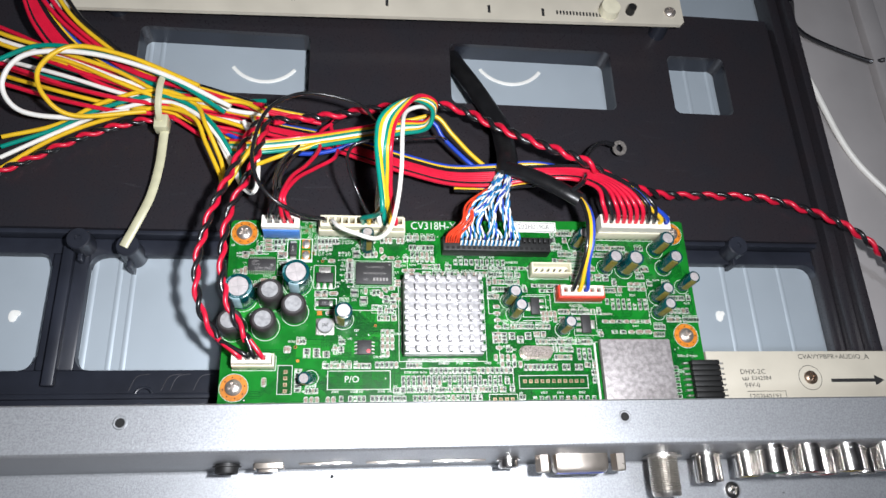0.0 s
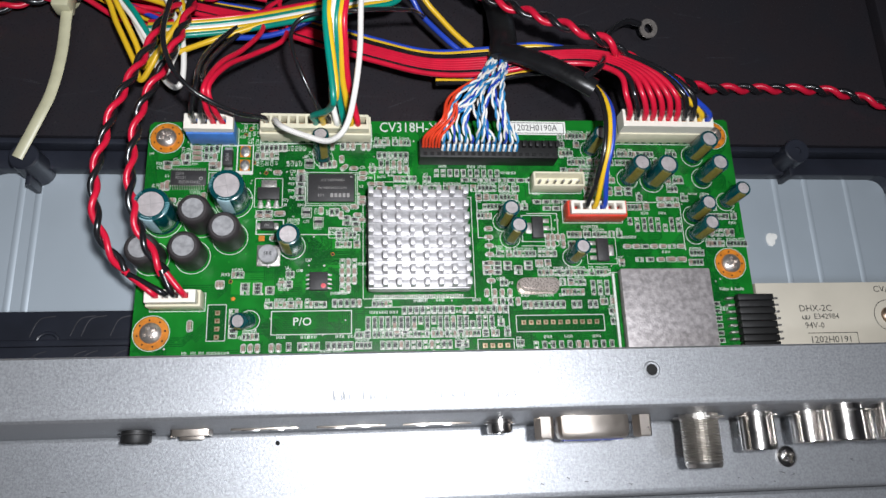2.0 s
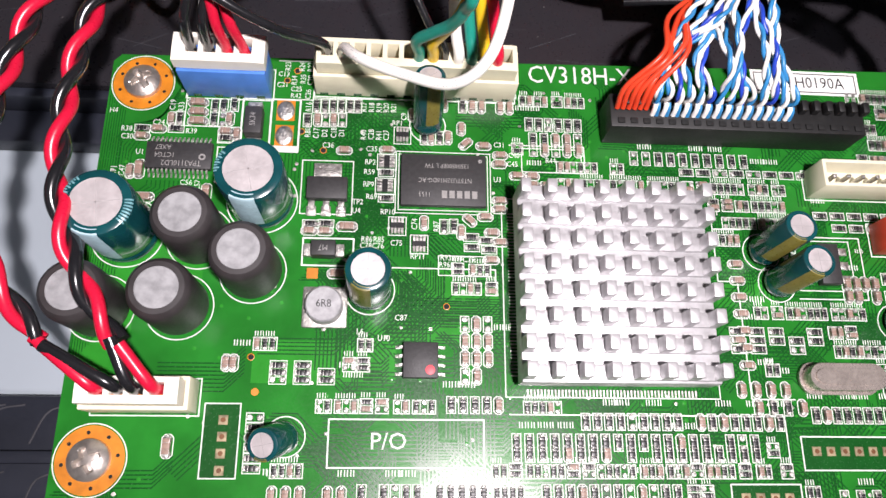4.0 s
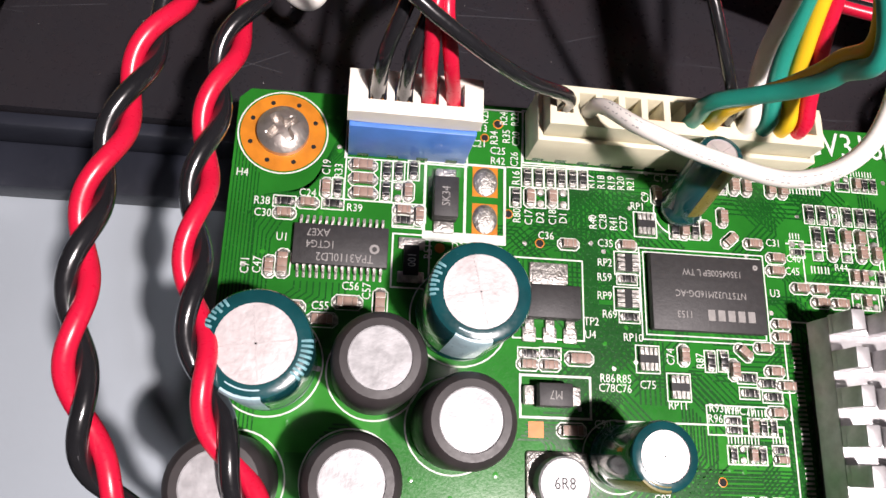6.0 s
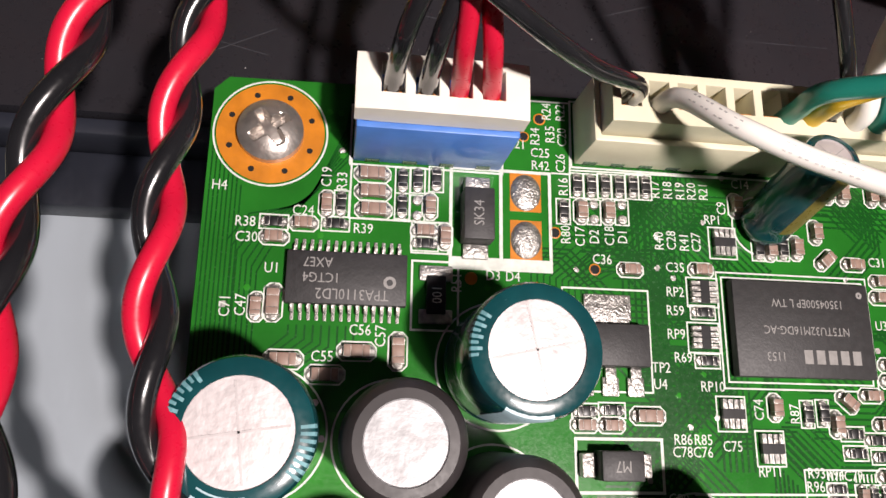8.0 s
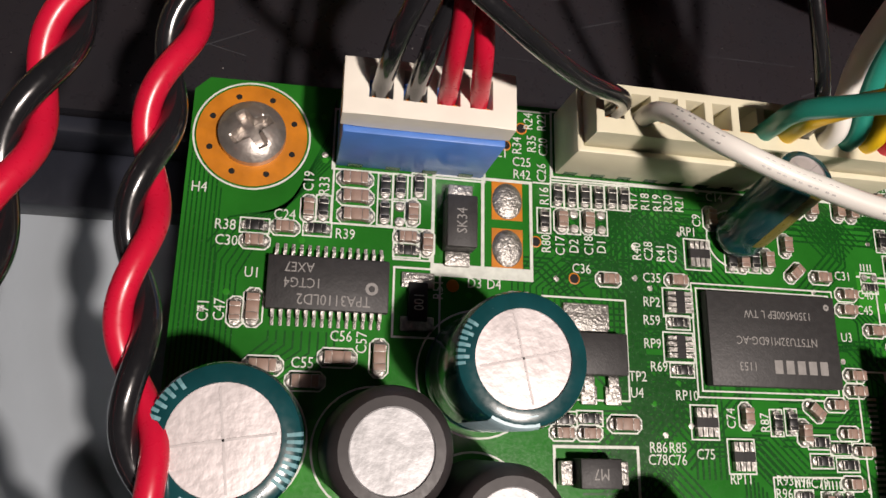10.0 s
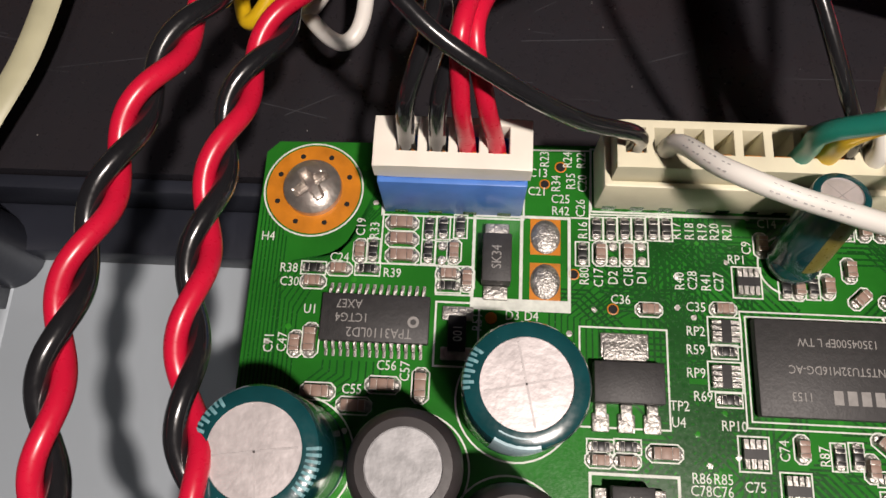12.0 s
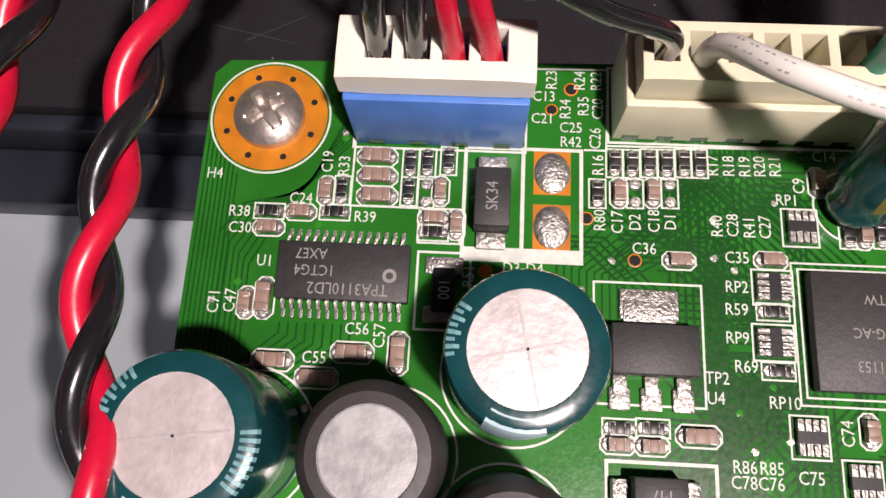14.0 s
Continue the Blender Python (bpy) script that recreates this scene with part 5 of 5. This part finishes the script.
for k in range(6):
    x = 72.8 + 0.9 * k
    w = (rng.uniform(-1.2, 1.2), rng.uniform(-1, 1))
    wire(loom, "orange", [(x, -4.6, 29.2), (x + 0.4, -3, 33), (x + 4 + w[0], 1 + w[1], 36 + w[0]), (x * 0.4 + 52 + w[1], 9, 35 + w[1]), (x * 0.1 + 86, 20, 31), (97 + w[0] * 0.6, 29, 28)], 0.42, 8, 7)
for k in range(14):
    x = 78.6 + 1.62 * k
    w = (rng.uniform(-2.2, 2.2), rng.uniform(-1.8, 1.8))
    pts = [(x, -4.2 + 0.8 * (k % 2), 29.6), (x - 0.2, -3.2, 32.5), (x * 0.8 + 16.8 + w[0] * 0.6, 1.5 + w[1], 35.5 + w[0]), (x * 0.5 + 44 + w[1], 9 + w[0], 36 + w[1]), (x * 0.2 + 77 + w[0], 18, 33 + w[1]), (97 + w[0] * 0.6, 28, 29 + w[1] * 0.5)]
    for col, dx in (("white", -0.5), ("lightblue", 0.5)):
        wire(loom, col, [(x + dx * 0.6, -5.4, 28.9), (x + dx * 0.4, -4.9, 30.2), (x + dx * 0.3, -4.2, 30.6)], 0.42, 6, 7)
    twisted(loom, pts, 0.34, 6.5, (("white", "lightblue"), ("lightblue", "white"), ("white", "blue"))[k % 3], phase=k * 1.3)
bm = bmesh.new()
tube(bm, spline([(96.6, 22, 32), (98, 30, 30), (99, 42, 23), (98.5, 52, 19), (94, 64, 16), (89, 76, 13), (84, 90, 7), (82, 99, 2)], 12), 4.2, 14, 0.8)
part("tape_sleeve", bm, TAPE, loom, "black wrapped tape")
bm = bmesh.new()
tube(bm, spline([(96.6, 25, 33), (103, 20.5, 37), (110, 15.5, 40), (116.5, 10.5, 42), (120.5, 8, 42)], 10), 3.0, 12, 0.75)
part("tape_sleeve", bm, TAPE, loom, "black wrapped tape")
ring_lead = [(117, 10, 44), (122.5, 14.5, 43), (127.5, 24, 34), (131, 33, 27), (136, 41, 22), (142, 45.4, 20), (147, 45.3, 18.6)]
wire(loom, "black", ring_lead, 1.0)
bm = bmesh.new()
lathe(bm, [(3.2, 0), (3.2, 0.6), (1.6, 0.6), (1.6, 0)], 24, at(149.8, 44.4, 17.6, 14, 8))
part("ring_terminal", bm, STEEL, loom, "tinned ring terminal")

# supply header and its loom
socket("wire_header", 131.6, 158.2, 0.2, 5.8, 6.5, CREAM, "long cream supply header", notches=10)
power = thing("power_loom", "loom of red, blue and yellow supply wires in a white plug", "cable", (144, 4, 29))
xs = plug(power, 131.2, 158.6, 0.6, 6.0, 29, 34, 11, step=2.4)
cols = ["red", "black", "red", "red", "red", "red", "red", "black", "black", "yellow", "blue"]
for k, col in enumerate(cols):
    o = k * 0.75
    if col in ("yellow", "blue"):
        mid = [(150.5 - 3 + (k - 9) * 2, 7.5, 40), (142, 14.5, 40), (133, 19 + (k - 9), 36)]
    else:
        mid = [(xs[k] - 2.5, 7.5, 40 + 0.1 * k), (xs[k] * 0.7 + 36, 14 + 0.2 * o, 40), (xs[k] * 0.35 + 75, 19.5 + o * 0.8, 36)]
    wire(power, col, [(xs[k], 3, 31), (xs[k] - 0.3, 3.8, 36)] + mid + [(108 + 0.2 * k, 20.5 + o * 0.9, 33), (92, 19.5 + o * 1.1, 29), (76, 21.5 + o, 25), (60, 27 + o, 22), (44, 33 + o, 20), (26, 40 + o * 0.8, 18), (6, 45 + o * 0.7, 17), (-16, 50 + o * 0.8, 18), (-40, 56 + o, 20), (-66, 66 + o * 1.5, 22), (-84, 84 + o * 2, 26), (-94, 110 + o * 2, 30)], 0.85)
wire(power, "yellow", [(92, 27, 26), (84, 34, 27), (77, 41, 29), (70, 47, 32), (60, 46, 30), (46, 44, 28), (28, 38, 25), (12, 32, 24), (2, 26, 26)], 0.85)
wire(power, "blue", [(90, 26, 25), (83, 31, 26), (74, 40, 27), (68, 46, 30), (52, 45, 28), (34, 36, 24), (18, 34, 22), (0, 38, 21), (-16, 46, 20)], 0.85)

# backlight header, red, and its wires
socket("wire_header", 104.6, 119.7, -16.0, -11.6, 5.5, CREAM, "cream nylon six-way header", notches=0)
for k in range(6):
    bm = bmesh.new()
    box(bm, 106.4 + 2.3 * k, 107.0 + 2.3 * k, -14.4, -13.8, ZB + 1.5, ZB + 5, 0.1)
    part("pin", bm, SOLDER, board)
socket("wire_header", 114, 131.5, -25.2, -20.4, 5.2, REDPL, "red nylon six-way header")
inverter = thing("inverter_lead", "lead of yellow, black and blue wires in a white plug", "cable", (122, -23, 27))
xs = plug(inverter, 114.8, 130.8, -24.6, -20.8, 26, 29.2, 6)
for k, (col, o) in enumerate((("black", -0.5), ("yellow", 0.7), ("blue", 1.6))):
    wire(inverter, col, [(xs[1 + k], -22.6, 28), (xs[1 + k] + 0.2, -22, 31), (121.4 + o, -15.5, 38), (122.6 + o, -8, 42), (122.9 + o, 1, 43), (121 + o, 9.5, 41 - k), (114, 16 + k, 36), (104, 19 + k, 30), (92, 18.5 + 0.6 * k, 26), (78, 20 + k, 22)], 0.72)

# sticker with a part code
bm = bmesh.new()
box(bm, 98.2, 116.9, 2.6, 7.0, ZB + 0.03, ZB + 0.13)
st = part("sticker", bm, PAPER, board, "white sticker with a printed code")
bm = bmesh.new()
words(bm, "1202H0190A", 107.5, 4.8, ZB + 0.136, 3.0)
stroke(bm, rect(98.8, 116.3, 3.1, 6.5), 0.2, ZB + 0.135, True)
part("print", bm, INK, st, smooth=False)
words(sk, "CV318H-X", 60.4, 4.2, ZB + 0.036, 4.5, 0.6, align="LEFT", squeeze=0.85)
words(sk, "P/O", 39.2, -53.8, ZB + 0.036, 3.2, squeeze=1.0)
stroke(sk, rect(31, 52.4, -57.2, -50.8), 0.22, ZB + 0.0345, True)
words(sk, "INVERTER", 121.6, -26.8, ZB + 0.036, 1.4)
words(sk, "Video & Audio", 162.5, -45.8, ZB + 0.036, 1.5)
for line in ([(88.5, -15), (88.5, -30), (91.5, -30), (91.5, -47.6), (98, -47.6)], [(56, -50), (96, -50), (96, -58)], [(126, -40.6), (156.5, -40.6)], [(88.5, -21.6), (93, -21.6)],
             [(57, -8.5), (69, -8.5), (69, -13)], [(103, -22.6), (112, -22.6), (112, -32.5), (101, -32.5)], [(131, -19), (150, -19), (150, -34)], [(36, -29.0), (54.5, -29.0), (54.5, -33)]):
    stroke(sk, line, 0.18, ZB + 0.0342)
stroke(sk, rect(59.0, 68.5, -13.0, -9.0), 0.16, ZB + 0.0343, True)
words(sk, "R44", 63.6, -11.0, ZB + 0.036, 1.25)
stroke(sk, rect(46.0, 53.0, -30.0, -27.0), 0.14, ZB + 0.0341, True)
words(sk, "C90", 34.6, -29.4, ZB + 0.036, 1.25)
words(sk, "C87", 40.6, -36.5, ZB + 0.036, 1.25)
words(sk, "L6", 34.8, -38.6, ZB + 0.036, 1.25)
words(sk, "U10", 38.2, -39.5, ZB + 0.036, 1.25)
part("silkscreen", sk, SILK, board, "white printed legends and outlines", smooth=False)

# ---- small side board with its right-angle header ----
side = thing("side_board", "cream side circuit board printed with black lettering", "circuit board", (205, -57, 21.4))
bm = bmesh.new()
box(bm, 169.6, 300, -69, -44.2, 21.6, 23.4, 0.15)
part("substrate", bm, BEIGE, side)
bm = bmesh.new()
zs = 23.42
words(bm, "CVAVYPBPR+AUDIO_A", 221, -46.4, zs, 2.6, 0, squeeze=1.1)
words(bm, "DHX-2C", 187.0, -52.0, zs, 2.75, squeeze=1.0)
words(bm, "E342984", 190.0, -54.4, zs, 2.25, squeeze=1.0)
words(bm, "94V-0", 185.9, -57.0, zs, 2.5, squeeze=1.0)
words(bm, "1202H0191", 190.3, -61.2, zs, 2.8, squeeze=1.0)
stroke(bm, [(183.4, -59.2), (198.6, -59.2), (198.6, -63)], 0.2, zs + 0.002)
for d in (-0.6, 0.3):
    stroke(bm, ring_pts(183.8 + d, -54.4, 0.7, 150, 400, 10), 0.25, zs)
stroke(bm, ring_pts(209.7, -54.3, 4.6, 0, 360, 36), 0.2, zs, True)
stroke(bm, [(218, -55.4), (236, -55.4)], 1.3, zs)
q = [bm.verts.new(p) for p in ((236, -53.4, zs), (236, -57.4, zs), (240, -55.4, zs))]
bm.faces.new(q)
part("print", bm, INK, side, "black printed lettering and an arrow", smooth=False)
screw(209.7, -54.3, 23.5, 2.5, 1.7, 20, BRONZE)
for k in range(9):
    bm = bmesh.new()
    y = -48.9 - 1.97 * k
    box(bm, 162.2, 172.9, y - 0.9, y + 0.9, ZB + 0.9, ZB + 3.4, 0.25)
    p = part("header_block", bm, PLASTIC_BLACK, side, "black right-angle header block")
    bm = bmesh.new()
    box(bm, 159.6, 161.7, y - 0.3, y + 0.3, ZB + 0.1, ZB + 1.8, 0.1)
    box(bm, 172.8, 175.4, y - 0.3, y + 0.3, ZB + 0.5, ZB + 1.2, 0.1)
    part("pin", bm, SOLDER, p)

# ---- power supply board edge ----
psu = thing("power_board", "edge of a cream power supply circuit board with solder joints", "circuit board", (60, 140, 24))
for x, y in ((179, 110.5), (-60, 106), (179, 150), (-60, 150)):
    bm = bmesh.new()
    lathe(bm, [(4, 11.05), (3.2, 24), (0, 24)], 14, at(x, y, 0))
    part("standoff", bm, BLACKLOW, psu)
bm = bmesh.new()
v = [bm.verts.new(p) for p in ((-80, 93.5, 26), (183.5, 104, 26), (185, 105.5, 26), (185, 180, 26), (-80, 180, 26))]
f = bm.faces.new(v)
low = bmesh.ops.extrude_face_region(bm, geom=[f])
for g in low["geom"]:
    if isinstance(g, bmesh.types.BMVert):
        g.co.z -= 1.8
part("substrate", bm, BEIGE, psu, smooth=False)
bm = bmesh.new()
for x in (13, 52, 96, 120):
    box(bm, x - 0.6, x + 0.6, 104, 108, 26.02, 26.05)
for k in range(14):
    box(bm, 126 + 1.5 * k, 126.8 + 1.5 * k, 105.5, 107.5, 26.02, 26.06)
part("print", bm, INK, psu, smooth=False)
for x, y in ((150, 108.5), (160, 109)):
    bm = bmesh.new()
    lathe(bm, [(4.6 if x == 150 else 2.0, 0), (4.2 if x == 150 else 1.8, 4), (0, 4.2)], 18, at(x, y, 26))
    part("round_component", bm, CREAM if x == 150 else PLASTIC_BLACK, psu)
screw(179, 110.4, 26.05, 2.6, 1.7)

# ---- zip tie ----
tie = thing("cable_tie", "natural nylon cable tie round the wire bundle", "cable tie", (-36, 46, 14))
bm = bmesh.new()
tube(bm, spline([(-33, 44, 20), (-33.8, 30, 18), (-35.6, 18, 17), (-38.5, 9, 16.5), (-43.8, -2.8, 14.5)], 10), 1.65, 8, 0.4)
part("tail", bm, TIE, tie)
bm = bmesh.new()
box(bm, -36.6, -31.4, 42.5, 48.5, 17.5, 23.5, 0.8)
part("head", bm, TIE, tie)
bm = bmesh.new()
loop = [(-34 + 0.5 * math.cos(a), 56 + 11 * math.cos(a), 20.5 + 9.5 * math.sin(a)) for a in [2 * math.pi * k / 24 for k in range(25)]]
tube(bm, loop, 1.3, 8, 0.5)
part("loop", bm, TIE, tie)

# ---- wire bundle to the power board ----
bundle = thing("wire_bundle", "thick tangle of red, yellow, white, teal and black wires", "cable", (-40, 55, 14))
rb = random.Random(21)
SPINE = [(4, 44, 22), (-6, 48, 20), (-20, 51, 20), (-34, 56, 20), (-52, 60, 21), (-72, 66, 21), (-94, 74, 20), (-120, 84, 18)]
pal = ["yellow", "green", "white", "red", "yellow", "red", "white", "black", "green", "red", "yellow", "red", "black", "white", "green", "yellow", "red", "red"]
for k, col in enumerate(pal):
    a = rb.uniform(0, 6.28)
    rr = rb.uniform(1.5, 8)
    pts = []
    for i, (x, y, z) in enumerate(SPINE):
        s = 0.8 if i == 3 else 1.0 + 0.32 * abs(i - 3)
        a += rb.uniform(-0.5, 0.5)
        pts.append((x + rb.uniform(-2, 2), y + rr * s * math.cos(a), max(12.2, z + 0.75 * rr * math.sin(a) * min(s, 1.4))))
    wire(bundle, col, pts, 0.85)
# loops that stand out of the tangle
wire(bundle, "white", [(-8, 50, 28), (-34, 62, 30), (-60, 68, 32), (-82, 66, 32), (-90, 56, 28), (-84, 47, 24), (-66, 46, 22), (-46, 50, 22)], 0.95)
wire(bundle, "yellow", [(-20, 58, 29), (-46, 68, 31), (-66, 70, 33), (-76, 60, 33), (-74, 50, 30), (-64, 45, 25), (-40, 50, 22)], 0.9)
wire(bundle, "green", [(-10, 48, 27), (-30, 60, 29), (-56, 70, 29), (-80, 74, 27), (-100, 66, 24), (-125, 60, 20)], 0.9)
for k, (col, off) in enumerate((("yellow", 0), ("white", 2.2), ("green", 4.2), ("yellow", 6.0))):
    side = -4.5 if col == "yellow" else 0.0
    wire(bundle, col, [(-92, 28 + off * 2, 13 + k), (-74, 40 + off, 16), (-56, 48 + off, 18 + k), (-36, 52.5 + off, 21 + k), (-22, 47 + off, 24), (-12 + side, 36 + off, 24 + k), (-5 + 1.3 * side, 24 + off, 23), (-2.5 + 1.3 * side, 18.5 + off * 0.7, 23), (2 + side, 27, 27), (3, 38, 28), (0, 48, 25)], 0.85)
wire(bundle, "white", [(-14, 42, 24), (-7, 28, 22.5), (-2.6, 19.6, 22.5), (1.4, 16.2, 23), (3.4, 20, 24), (2.6, 32, 26), (-3, 45, 26)], 0.85)
twisted(bundle, [(-100, 22, 13.5), (-82, 32, 14), (-64, 42, 15), (-46, 48, 17), (-30, 50, 18)], 0.85, 11, phase=1)
twisted(bundle, [(8, 47, 24), (28, 50, 24), (48, 52, 28), (66, 54, 30), (78, 52.5, 30), (86, 49.4, 30), (96.5, 41, 34), (111, 31.6, 39), (124, 25, 41), (131, 22.4, 38), (145, 22.2, 28), (166, 24, 16), (187, 25.5, 13), (210, 25.5, 13), (226, 21.6, 14), (243, 12, 18), (257, 1.5, 17), (280, -12, 4)], 1.0, 12, phase=0.3)
for k in range(4):
    wire(bundle, ("red", "red", "yellow", "black")[k], [(-94 + 4 * k, 112, 30), (-78 + 3 * k, 90, 27), (-62 + 3 * k, 76, 25), (-46 + 2 * k, 66, 24), (-20, 58 + k, 24), (4, 52 + k, 22), (26, 49 + k, 20)], 0.85)

# ---- scratches on the black plate ----
bm = bmesh.new()
for k in range(90):
    x, y, a, l = rb.uniform(-60, 190), rb.uniform(8, 64), rb.uniform(-0.5, 0.9), rb.uniform(2, 14)
    stroke(bm, [(x, y), (x + l * math.cos(a), y + l * math.sin(a) * 0.5)], rb.uniform(0.05, 0.12), 11.004 + 0.0001 * k)
tagged(part("scuff", bm, SCUFF, chassis, "fine pale scratches", smooth=False), kind="stuff")

# ---- dust on the black plate ----
bm = bmesh.new()
for k in range(200):
    r = rb.uniform(0.04, 0.10)
    lathe(bm, [(r, 0), (r * 0.7, r * 0.5), (0, r * 0.6)], 5, at(rb.uniform(-40, 120), rb.uniform(7, 64), 11.005) @ Matrix.Diagonal((1, rb.uniform(0.4, 1.6), 1, 1)))
solo("dust", bm, GREYMARK, "scattered specks of pale dust on the black plate", "dust", kind="stuff")
